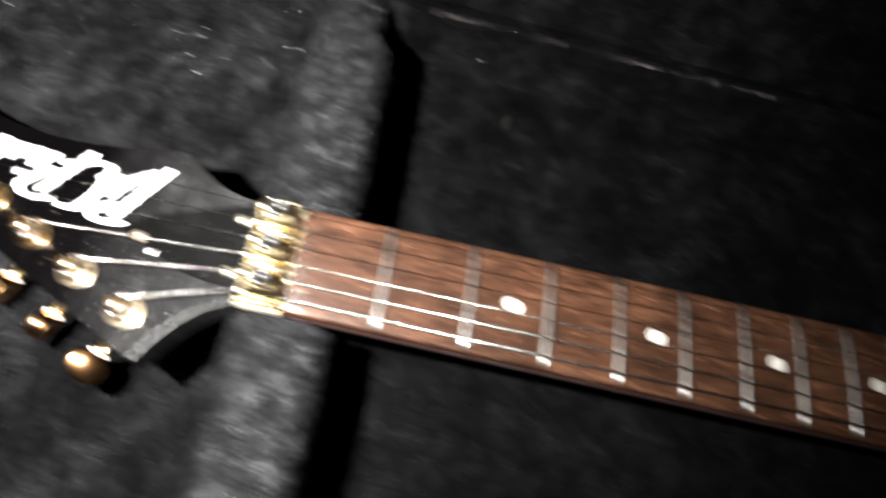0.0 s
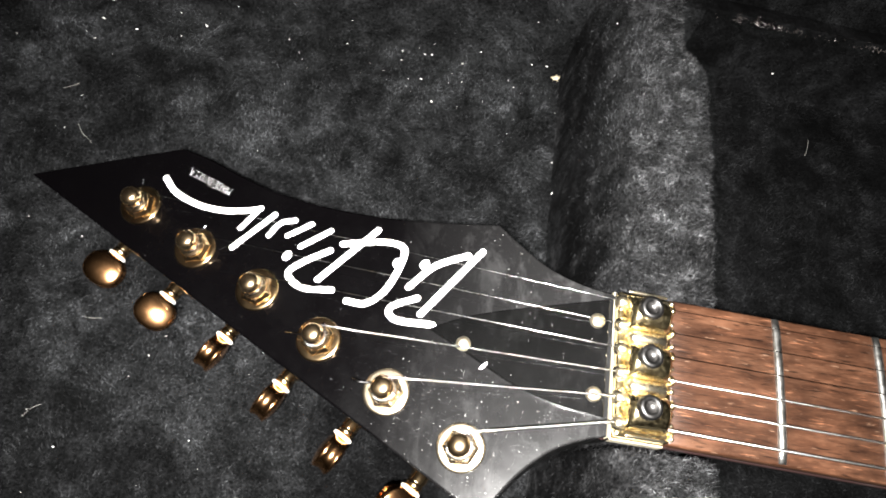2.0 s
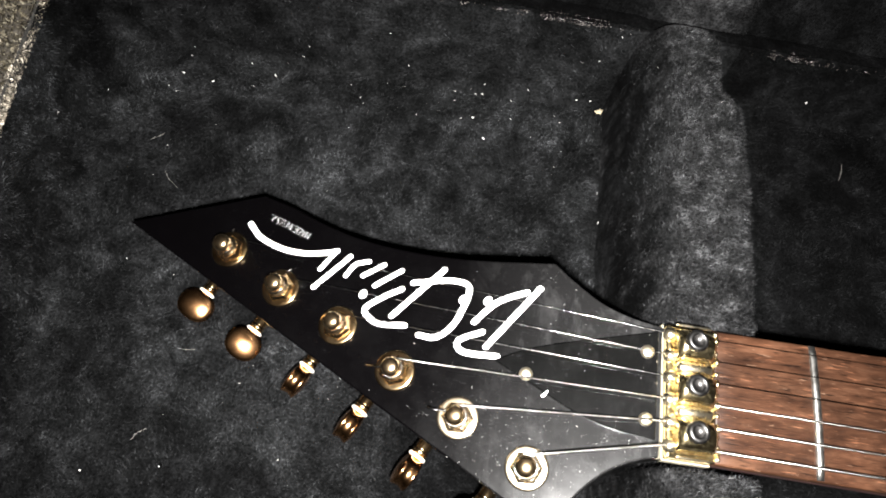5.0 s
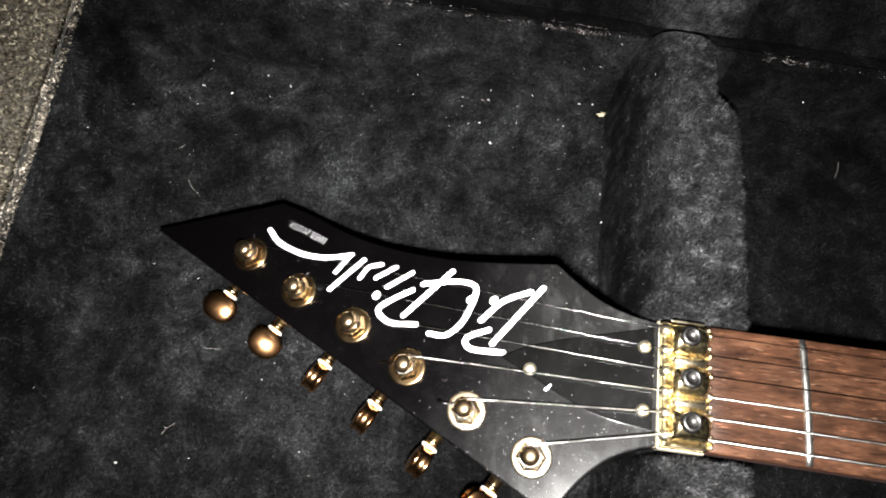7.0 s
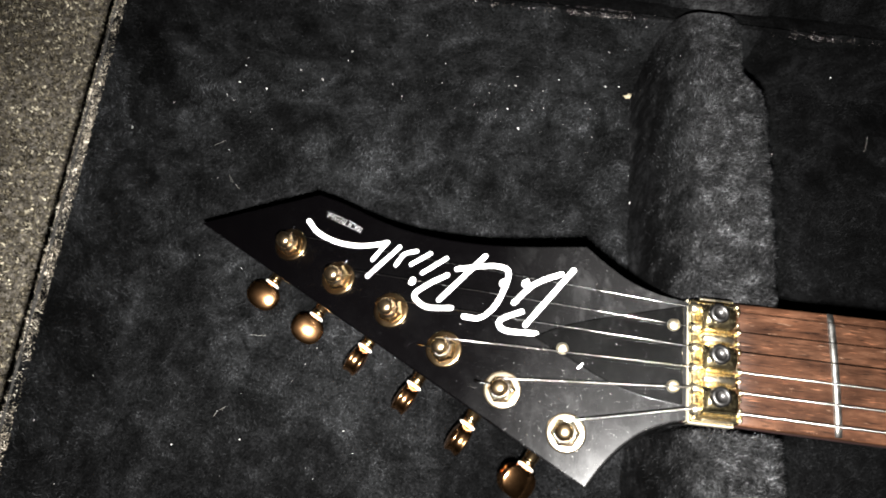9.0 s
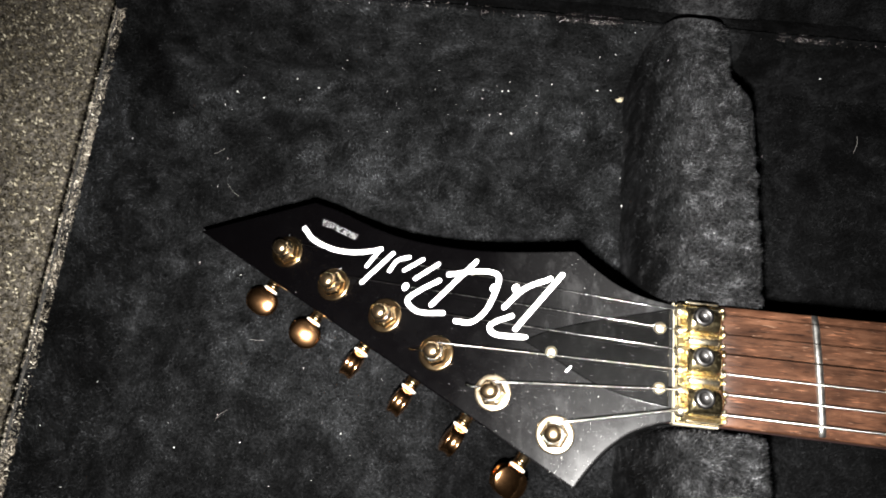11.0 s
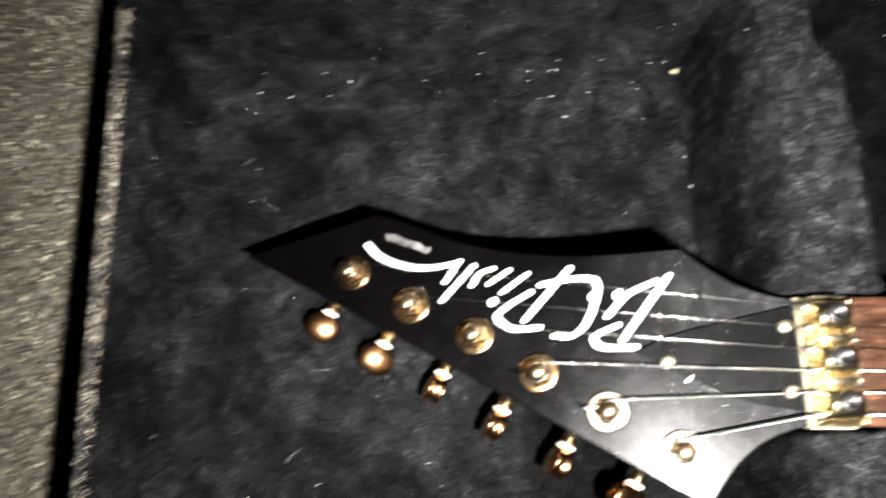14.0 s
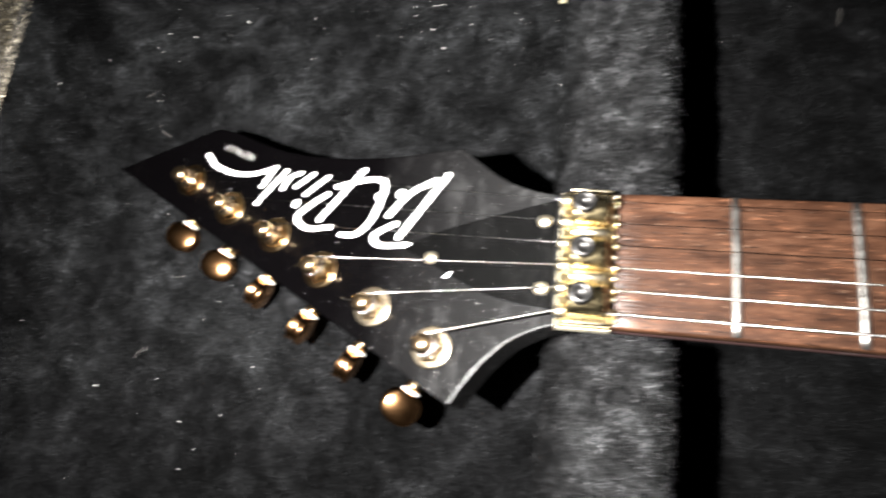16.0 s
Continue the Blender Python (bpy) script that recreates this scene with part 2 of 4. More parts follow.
def wound_material():
    m, nodes, links, b = material("wound_string", (0.56, 0.54, 0.51), 0.25, 1.0)
    w = nodes.new("ShaderNodeTexWave")
    w.inputs["Scale"].default_value = 900
    links.new(coords(nodes, links), w.inputs["Vector"])
    bump(nodes, links, b, w.outputs["Fac"], 0.5, 0.0002)
    return m


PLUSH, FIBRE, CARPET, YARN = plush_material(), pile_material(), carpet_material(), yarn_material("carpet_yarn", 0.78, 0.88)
# cradle plush with light on its crown and shade on its flanks painted in
LIT_PLUSH, LIT_FIBRE = plush_material("crown_lit_plush", True), pile_material("crown_lit_fibre", True)
# darker plush copy: the shade beside the neck and beyond put into colour
SHADED_PLUSH, SHADED_FIBRE = plush_material("shaded_plush", False, 0.15), pile_material("shaded_fibre", False, 0.29, 2.6)
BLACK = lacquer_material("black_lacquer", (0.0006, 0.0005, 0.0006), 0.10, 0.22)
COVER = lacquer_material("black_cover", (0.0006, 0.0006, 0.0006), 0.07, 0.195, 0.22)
SIDE = lacquer_material("dark_red_lacquer", (0.012, 0.0026, 0.002), 0.2)
ROSEWOOD = rosewood_material()
GOLD = metal_material("gold_plate", (1.0, 0.53, 0.24), 0.12, 0.035, 220, 0.85)
POST_GOLD = metal_material("post_gold_plate", (1.0, 0.72, 0.43), 0.17, 0.08, 300, 0.8)
# paler gold that carries the torch's highlight in its colour
PALE_GOLD = metal_material("highlit_gold_plate", (1.0, 0.83, 0.60), 0.22, 0.08, 220, 0.85)
WARM_GOLD = metal_material("warm_gold_plate", (1.0, 0.69, 0.37), 0.13, 0.07, 220, 0.85)
NICKEL = metal_material("fret_wire", (0.52, 0.51, 0.48), 0.27, 0.2, 500, 0.8)
STEEL = metal_material("string_steel", (0.52, 0.51, 0.50), 0.11, 0.1, 800, 0.9)
WOUND = wound_material()
SCREW = metal_material("screw_plate", (0.9, 0.80, 0.60), 0.33, 0.15, 900)
RIDGE_GOLD = metal_material("bright_gold_plate", (1.0, 0.88, 0.64), 0.24, 0.08, 220, 0.85)
NUT_GOLD = metal_material("cast_gold_plate", (1.0, 0.82, 0.47), 0.13, 0.20, 900, 0.8)
BOLT = metal_material("dark_bolt_steel", (0.085, 0.082, 0.08), 0.33, 0.2, 600)
INK = material("white_print", (0.85, 0.85, 0.83), 0.4)[0]
PEARL = material("cream_inlay", (0.72, 0.69, 0.62), 0.3)[0]
NYLON = material("white_nylon", (0.74, 0.71, 0.65), 0.35)[0]
SHIM = material("bone_shim", (0.30, 0.27, 0.2), 0.5)[0]
LINT = material("white_lint", (0.75, 0.73, 0.7), 0.8)[0]
DUST = material("grey_dust", (0.34, 0.335, 0.325), 0.8)[0]
HAIR = material("pale_hair", (0.26, 0.25, 0.23), 0.6)[0]
CRUMB = material("dry_leaf", (0.33, 0.285, 0.19), 0.7)[0]
VINYL = material("black_vinyl", (0.003, 0.003, 0.003), 0.8, Specular_IOR_Level=0.03)[0]


def trim_material(name, gain, shift):
    m, nodes, links, b = material(name, (0.16, 0.15, 0.14), 0.95)
    v = coords(nodes, links)
    links.new(ramp(nodes, links, noise_of(nodes, links, v, 480, 5, 0.75), [(0.34 + shift, tuple(gain * c for c in (0.010, 0.0095, 0.0085))), (0.52 + shift * 0.8, tuple(gain * c for c in (0.055, 0.052, 0.046))), (0.78, tuple(gain * c for c in (0.19, 0.18, 0.16)))]), b.inputs["Base Color"])
    bump(nodes, links, b, noise_of(nodes, links, v, 900, 3), 0.8, 0.001)
    return m


def plaster_material(name, colour):
    m, nodes, links, b = material(name, colour, 0.9)
    v = coords(nodes, links)
    links.new(mix(nodes, links, colour, ramp(nodes, links, noise_of(nodes, links, v, 6, 5), [(0.3, 0.85), (0.7, 1.05)])), b.inputs["Base Color"])
    bump(nodes, links, b, noise_of(nodes, links, v, 120, 4), 0.2, 0.002)
    return m


TRIM = trim_material("grey_felt_edge", 0.6, 0.04)
FELT_FIBRE, THREAD = yarn_material("felt_fibre", 1.35), yarn_material("frayed_thread", 0.85, 1.2)
WALL_PAINT, CEILING_PAINT = plaster_material("wall_paint", (0.55, 0.52, 0.48)), plaster_material("ceiling_paint", (0.7, 0.7, 0.68))

# ---------------------------------------------------------------- the room
def slab(name, x0, x1, y0, y1, z0, z1, mat, label, category):
    bm = box(x0, x1, y0, y1, z0, z1)
    for v in bm.verts:
        v.co = mm(v.co)
    me = bpy.data.meshes.new(name)
    bm.to_mesh(me)
    bm.free()
    me.materials.append(mat)
    return tagged(new(name, me), label, category, kind="structure")


floor = slab("floor", -1600, 1800, -1700, 1700, -185, -85, CARPET, "grey speckled short-pile carpet under the open case", "floor")
slab("wall_west", -1700, -1600, -1700, 1700, -181, 2320, WALL_PAINT, "plain pale wall of the dark room", "wall")
slab("wall_east", 1800, 1900, -1700, 1700, -181, 2320, WALL_PAINT, "plain pale wall of the dark room", "wall")
slab("wall_south", -1600, 1800, -1800, -1700, -181, 2320, WALL_PAINT, "plain pale wall of the dark room", "wall")
slab("wall_north", -1600, 1800, 1700, 1800, -181, 2320, WALL_PAINT, "plain pale wall of the dark room", "wall")
slab("ceiling", -1600, 1800, -1700, 1700, 2322, 2400, CEILING_PAINT, "plain white ceiling of the dark room", "ceiling")

# ---------------------------------------------------------------- the case
X_END, Y_NEAR = 380.0, -165.0                  # the neck's end of the case, and its near side


def rim_x(y):
    return -255.1 - 0.034 * y


def rim_y(x):
    return 154.6 + 0.03 * x


def waves(x, y, size, seed):
    """Soft random relief, from a few crossing waves."""
    r = np.random.RandomState(seed)
    out = 0
    for _ in range(9):
        a, k, p = r.uniform(0, 2 * np.pi), r.uniform(0.6, 1.7) * 2 * np.pi / size, r.uniform(0, 2 * np.pi)
        out = out + np.sin((x * np.cos(a) + y * np.sin(a)) * k + p)
    return out / 9


def lining_z(x, y):
    """Height of the plush: a soft floor that climbs to the rims."""
    x, y = np.asarray(x, float), np.asarray(y, float)
    z = -67.5 + np.clip(0.03 * (x + 70), -3, 3) + 14 * smooth_step((x - 20) / 12)
    z = z - 6 * smooth_step((-150 - x) / 50) * smooth_step((125 - y) / 50)
    z = z + 1.5 * waves(x, y, 60, 3) + 0.7 * waves(x, y, 19, 4)
    left = smooth_step(1 - (x - rim_x(y)) / 20)
    far = smooth_step(1 - (rim_y(x) - y) / 8)
    near = smooth_step(1 - (y - Y_NEAR) / 20)
    end = smooth_step(1 - (X_END - x) / 20)
    z = z + (-30 - z) * left
    z = z + (-17 - z) * far
    z = z + (-18 - z) * np.maximum(near, end)
    return z


def cradle_z(x, y):
    """Height of the padded block: as high as the fretboard, with a notch that holds the neck."""
    x, y = np.asarray(x, float), np.asarray(y, float)
    top = -1.5 - 6 * smooth_step((y - 95) / 55) - 3 * smooth_step((-60 - y) / 80) + 1.2 * waves(x, y, 45, 8) + 0.5 * waves(x, y, 13, 9)
    top = top - 23.5 * smooth_step((24.6 - np.abs(y - 0.5)) / 2.4)
    right = np.clip((23.5 - 8.0 * smooth_step((y - 111) / 16) + 1.2 * waves(y, y, 40, 5) + 1.0 * waves(y, y, 14, 6) + 0.7 * waves(y, x, 6, 7) - x) / 15.0, 0, 1)
    left = np.clip((x + 19.0 + 0.8 * waves(y, y, 30, 15) + 0.5 * waves(y, y, 9, 16)) / 16.0, 0, 1)
    shape = (1 - (1 - right) ** 3) ** 0.22 * (1 - (1 - left) ** 3) ** 0.2
    return -72 + (top + 72) * shape


def sheet(fx, fy, fz, nu, nv):
    """A curved sheet over a grid; its heights come from fz."""
    u, v = np.meshgrid(np.linspace(0, 1, nu), np.linspace(0, 1, nv), indexing="ij")
    x, y = fx(u, v), fy(u, v)
    co = np.stack([x, y, fz(x, y)], -1).reshape(-1, 3)
    k = np.arange(nu * nv).reshape(nu, nv)
    quads = np.stack([k[:-1, :-1], k[1:, :-1], k[1:, 1:], k[:-1, 1:]], -1).reshape(-1, 4)
    return co, quads


def mesh_of(name, co, faces, parent, mat, smooth=True):
    co = co / 1000 + np.array([0, 0, LIFT / 1000]) - np.array(root(parent))
    me = bpy.data.meshes.new(name)
    n, k = faces.shape
    me.vertices.add(len(co))
    me.vertices.foreach_set("co", co.astype(np.float32).ravel())
    me.loops.add(n * k)
    me.loops.foreach_set("vertex_index", faces.astype(np.int32).ravel())
    me.polygons.add(n)
    me.polygons.foreach_set("loop_start", np.arange(0, n * k, k, dtype=np.int32))
    me.polygons.foreach_set("use_smooth", np.full(n, smooth))
    me.update(calc_edges=True)
    me.validate()
    me.materials.append(mat)
    return me


def fibres(count, fx, fy, fz, length, width, lean, seed, messy=0.7):
    """Short leaning hairs on a height field: one thin triangle each."""
    r = np.random.RandomState(seed)
    x, y = fx(r.rand(count)), fy(r.rand(count))
    z = fz(x, y)
    e = 0.5
    gx, gy = (fz(x + e, y) - fz(x - e, y)) / (2 * e), (fz(x, y + e) - fz(x, y - e)) / (2 * e)
    n = np.stack([-gx, -gy, np.ones(count)], -1)
    n /= np.linalg.norm(n, axis=1, keepdims=True)
    way = 2.6 * waves(x, y, 70, seed + 1) + 3.1 * waves(x, y, 24, seed + 2) + messy * r.randn(count)
    flat = np.stack([np.cos(way), np.sin(way), np.zeros(count)], -1)
    tilt = lean * (0.4 + 1.2 * r.rand(count))[:, None]
    d = n + flat * tilt
    d /= np.linalg.norm(d, axis=1, keepdims=True)
    long = length * (0.5 + 0.9 * r.rand(count))[:, None]
    turn = r.rand(count) * 2 * np.pi
    side = np.stack([np.cos(turn), np.sin(turn), np.zeros(count)], -1) * width
    p = np.stack([x, y, z - 0.15], -1)
    co = np.stack([p - side, p + side, p + d * long], 1).reshape(-1, 3)
    return co, np.arange(3 * count).reshape(-1, 3)


case = thing("guitar_case", "open hard guitar case lined with lint-flecked black plush", "guitar case", (0, 0, -85))
co, quads = sheet(lambda u, v: rim_x(Y_NEAR + v * (rim_y(0) - Y_NEAR)) * (1 - u) + X_END * u,
                  lambda u, v: Y_NEAR + v * (rim_y(-252 + u * 632) - Y_NEAR), lining_z, 340, 190)
# one sheet, split so that the shade beside the neck can be coloured in
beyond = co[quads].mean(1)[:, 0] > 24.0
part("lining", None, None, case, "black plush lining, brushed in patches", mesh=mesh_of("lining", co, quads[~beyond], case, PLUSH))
part("channel_lining", None, None, case, "black plush beside the neck, darkened for the shade there", mesh=mesh_of("channel_lining", co, quads[beyond], case, SHADED_PLUSH))
co, quads = sheet(lambda u, v: 1 + 23.5 * np.sign(2 * u - 1) * (1 - (1 - np.abs(2 * u - 1)) ** 2.2), lambda u, v: Y_NEAR + 3 + v * (rim_y(0) - Y_NEAR - 5), cradle_z, 150, 420)
part("neck_cradle", None, None, case, "padded plush block under the neck", mesh=mesh_of("neck_cradle", co, quads, case, LIT_PLUSH))
co, tris = fibres(420000, lambda s: -257 + 453 * s**1.15, lambda s: -115 + 290 * s, lining_z, 1.7, 0.15, 1.7, 21, 0.75)
keep = ((co[::3, 0] > rim_x(co[::3, 1]) + 1) & (co[::3, 1] < rim_y(co[::3, 0]) - 1)).repeat(3)
co = co[keep]
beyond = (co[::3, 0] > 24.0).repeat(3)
for name, some, mat in (("lining_nap", co[~beyond], FIBRE), ("channel_nap", co[beyond], SHADED_FIBRE)):
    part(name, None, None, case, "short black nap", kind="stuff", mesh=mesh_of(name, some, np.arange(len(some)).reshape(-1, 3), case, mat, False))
co, tris = fibres(84000, lambda s: -19.2 + 42.5 * s, lambda s: -115 + 266 * s, cradle_z, 1.7, 0.15, 1.6, 31, 0.8)
part("cradle_nap", None, None, case, "short black nap", kind="stuff", mesh=mesh_of("cradle_nap", co, tris, case, LIT_FIBRE, False))


def rim_loop(inset):
    """The case's rim seen from above, drawn outwards by inset."""
    return [(rim_x(Y_NEAR) - min(inset, 3.0), Y_NEAR - inset), (X_END + inset, Y_NEAR - inset), (X_END + inset, rim_y(X_END) + inset), (rim_x(rim_y(-252)) - inset, rim_y(-252) + inset)]


def ring_wall(inner, outer, z0, z1):
    """A closed wall between two loops."""
    bm = bmesh.new()
    rows = [[bm.verts.new((x, y, min(z, -20.0) if y > 0 else z)) for x, y in loop] for loop, z in ((inner, z0), (inner, z1), (outer, z1), (outer, z0))]
    for a, b in zip(rows, rows[1:] + rows[:1]):
        for i in range(4):
            bm.faces.new((a[i], a[(i + 1) % 4], b[(i + 1) % 4], b[i]))
    return bm


bm = ring_wall(rim_loop(1.0), rim_loop(1.8), -84.9, -31.4)
edge_round(part("shell", bm, VINYL, case, "black vinyl shell of the case", smooth=False), 0.0012)
loop = [(rim_x(y) - d, y) for d, y in ((1.0, -165), (1.8, -165), (1.8, 160), (1.0, 160))]
part("end_board", prism(loop, -84.0, -31.3), VINYL, case, "black edge of the end board", smooth=False)
part("bottom", box(-251, 376, -160, 145, -85, -82.5), VINYL, case, "black vinyl bottom", smooth=False)


def felt_edge(name, a, b, width, height, mat=None):
    """A rolled, uneven felt edge along the rim."""
    rows = []
    n = 560
    bm = bmesh.new()
    for i in range(n + 1):
        s = i / n
        x, y = a[0] + (b[0] - a[0]) * s, a[1] + (b[1] - a[1]) * s
        d = Vector((b[1] - a[1], a[0] - b[0])).normalized()
        w = width * (1 + 0.45 * noise.noise(Vector((s * 30, 3.1, a[0]))) + 0.3 * noise.noise(Vector((s * 330, 5.1, a[0]))))
        lift = 0.7 * noise.noise(Vector((s * 22, 9.1, a[1]))) + 0.5 * noise.noise(Vector((s * 240, 2.1, a[1])))
        rows.append([bm.verts.new((x + d.x * w * c, y + d.y * w * c, height + lift + 1.6 * math.sin(math.pi * (c + 0.5) * 0.9) - (2.5 if c > 0.45 or c < -0.45 else 0)))
                     for c in (-0.5, -0.3, 0, 0.3, 0.5)])
    for p, q in zip(rows, rows[1:]):
        for k in range(4):
            bm.faces.new((p[k], p[k + 1], q[k + 1], q[k]))
    return part(name, bm, mat or TRIM, case, "greyish worn felt edge")


felt_edge("end_edge", (rim_x(-165) - 0.1, -165), (rim_x(155) - 0.1, 155), 1.7, -31.0)
co, tris = fibres(26000, lambda s: -0.9 + 4.6 * s**1.6, lambda s: -140 + 300 * s, lambda x, y: -30.3 - 0.03 * (x - 0.5) ** 2 + 0 * y, 1.2, 0.2, 1.2, 61, 6.0)
worn = np.random.RandomState(65).rand(len(tris)) < np.clip(0.45 + 1.1 * waves(co[::3, 1], 0 * co[::3, 1], 70, 73) + 0.5 * waves(co[::3, 1], 0 * co[::3, 1], 12, 74), 0.06, 1)
co = co[worn.repeat(3)]
co[:, 0] += rim_x(co[::3, 1]).repeat(3)
part("edge_fuzz", None, None, case, "pale worn felt fibres", kind="stuff", mesh=mesh_of("edge_fuzz", co, np.arange(len(co)).reshape(-1, 3), case, FELT_FIBRE, False))
co, tris = fibres(16000, lambda s: -248 + 473 * s, lambda s: -2.4 + 4.4 * s, lambda x, y: -16.9 - 0.25 * np.abs(y) + 0 * x, 0.9, 0.12, 1.3, 63, 6.0)
gap = np.random.RandomState(64).rand(len(tris)) < np.clip(0.16 + 0.8 * waves(co[::3, 0], 0 * co[::3, 0], 46, 71) + 0.6 * waves(co[::3, 0], 0 * co[::3, 0], 9, 72), 0.03, 1) * (np.abs(co[::3, 0] - 7) > 21)
co[:, 1] += rim_y(co[::3, 0]).repeat(3)
co = co[gap.repeat(3)]
part("far_fuzz", None, None, case, "pale frayed threads", kind="stuff", mesh=mesh_of("far_fuzz", co, np.arange(len(co)).reshape(-1, 3), case, THREAD, False))
# added hinge strip and far edge, in plush darkened for the shade there
co, quads = sheet(lambda u, v: -252 + 632 * u, lambda u, v: rim_y(-252 + 632 * u) + 0.9 + 13 * v, lambda x, y: -18.6 - 0.02 * (y - rim_y(x)) ** 2 + 0.5 * waves(x, y, 14, 91), 260, 8)
part("hinge_cloth", None, None, case, "black plush over the hinge", mesh=mesh_of("hinge_cloth", co, quads, case, SHADED_PLUSH))
felt_edge("far_edge", (-250, rim_y(-250) + 0.5), (378, rim_y(378) + 0.5), 1.5, -17.4, SHADED_PLUSH)

# the open lid, tilted back beyond its hinge
lid_tilt = radians(62)


def lid_point(x, s, out=0.0):
    """s: distance up the lid's lining from the hinge; out: towards the guitar."""
    return (x, rim_y(x) + 6 + s * math.cos(lid_tilt) - out * math.sin(lid_tilt), -21 + s * math.sin(lid_tilt) + out * math.cos(lid_tilt))


def lid_panel(x0, x1, s0, s1, out0, out1, nu=60, nv=40):
    bm = bmesh.new()
    grid = [[bm.verts.new(lid_point(x0 + (x1 - x0) * i / nu, s0 + (s1 - s0) * j / nv,
                                    out1 - (out1 - out0) * max(abs(2 * i / nu - 1) ** 12, abs(2 * j / nv - 1) ** 12) + 0.8 * noise.noise(Vector((i * 0.3, j * 0.3, x0)))))
             for j in range(nv + 1)] for i in range(nu + 1)]
    for i in range(nu):
        for j in range(nv):
            bm.faces.new((grid[i][j], grid[i + 1][j], grid[i + 1][j + 1], grid[i][j + 1]))
    return bm


# lid lining in the same darkened plush, its shade put into the colour
part("lid_lining", lid_panel(-257, 385, 0, 330, -6, -3), SHADED_PLUSH, case, "black plush lining of the open lid")
part("lid_pad", lid_panel(-16, 30, 0, 300, -5, 3, 24, 60), LIT_PLUSH, case, "padded block in the lid")
bm = bmesh.new()
vs = [[bm.verts.new(lid_point(x, s, o)) for x, s in ((-262, -2), (390, -2), (390, 335), (-262, 335))] for o in (-24, -9)]
bm.faces.new(vs[0]), bm.faces.new(vs[1][::-1])
for i in range(4):
    bm.faces.new((vs[0][i], vs[0][(i + 1) % 4], vs[1][(i + 1) % 4], vs[1][i]))
part("lid_shell", bm, VINYL, case, "black vinyl lid", smooth=False)

# ---------------------------------------------------------------- the guitar
guitar = thing("electric_guitar", "black electric guitar with gold hardware, pointed headstock and rosewood fretboard", "guitar", (0, 0, -24))
UP = Vector((-0.2813, -0.0451, 0.9585)).normalized()      # the headstock's face is tipped back from the nut
FACE = Vector((-78.98, 16.29, -20.39))


def on_face(x, y, h=0.0):
    z = FACE.z - ((x - FACE.x) * UP.x + (y - FACE.y) * UP.y) / UP.z
    return Vector((x, y, z)) + UP * h


def head_outline():
    top = curve_through([(-158.5, 61.0, 0), (-147.1, 57.0, 0), (-134.4, 51.1, 0), (-121.1, 46.2, 0), (-105.8, 42.7, 0), (-90.1, 40.7, 0), (-76.2, 40.1, 0), (-63.5, 40.3, 0), (-50.5, 40.7, 0)], 3)
    neck = curve_through([(-50.5, 40.7, 0), (-42.8, 33.8, 0), (-33.9, 27.3, 0), (-24.0, 22.9, 0), (-14.3, 20.6, 0)], 4)
    low = curve_through([(-14.2, -20.8, 0), (-21.1, -22.6, 0), (-29.5, -26.6, 0), (-37.0, -33.2, 0), (-42.7, -40.5, 0), (-46.7, -46.8, 0)], 4)
    pts = [(-209.7, 47.3)] + [(p.x, p.y) for p in top] + [(p.x, p.y) for p in neck[1:]] + [(p.x, p.y) for p in low]
    return pts[::-1]


OUTLINE = head_outline()
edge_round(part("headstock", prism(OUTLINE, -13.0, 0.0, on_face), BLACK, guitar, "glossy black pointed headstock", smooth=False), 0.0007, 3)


def half_width(x):
    return 21.5 + max(x, -14) * 0.0139


def neck_mesh():
    bm = bmesh.new()
    rings = []
    for x in [-34, -26, -18, -10, 0, 10, 25] + list(range(50, 381, 30)):
        w = half_width(x) + (0 if x > -12 else (-12 - x) * 0.12)
        lift = -5.5 if x > -10 else on_face(x, 0, -4).z
        depth = 16.5 + max(x, 0) * 0.006 - (max(0, -8 - x) * 0.02)
        ring = []
        for k in range(17):
            a = math.pi * k / 16
            ring.append(bm.verts.new((x, 0.5 + w * math.copysign(abs(math.cos(a)) ** 0.75, math.cos(a)), lift - depth * math.sin(a) ** 0.8)))
        rings.append(ring)
    for a, b in zip(rings, rings[1:]):
        for k in range(16):
            bm.faces.new((a[k], a[k + 1], b[k + 1], b[k]))
        bm.faces.new((a[16], a[0], b[0], b[16]))
    bm.faces.new(rings[0]), bm.faces.new(rings[-1][::-1])
    return bm


part("neck", neck_mesh(), SIDE, guitar, "dark lacquered neck")
RADIUS = 305.0


def crown(y):
    return -(y * y) / (2 * RADIUS)


def fretboard_mesh():
    bm = bmesh.new()
    rings = []
    for x in [1.5] + list(range(10, 381, 10)):
        w = half_width(x)
        ring = [bm.verts.new((x, w * (k / 6 - 1) + 0.5, crown(w * (k / 6 - 1)))) for k in range(13)]
        ring += [bm.verts.new((x, w + 0.5, -5.6)), bm.verts.new((x, 0.5 - w, -5.6))]
        rings.append(ring)
    for a, b in zip(rings, rings[1:]):
        for k in range(15):
            bm.faces.new((a[k], a[(k + 1) % 15], b[(k + 1) % 15], b[k]))
    bm.faces.new(rings[0]), bm.faces.new(rings[-1][::-1])
    return bm


edge_round(part("fretboard", fretboard_mesh(), ROSEWOOD, guitar, "open-grained brown rosewood fretboard"), 0.0006, 2, 50)


def fret_x(n):
    return 648.0 * (1 - 2 ** (-n / 12))


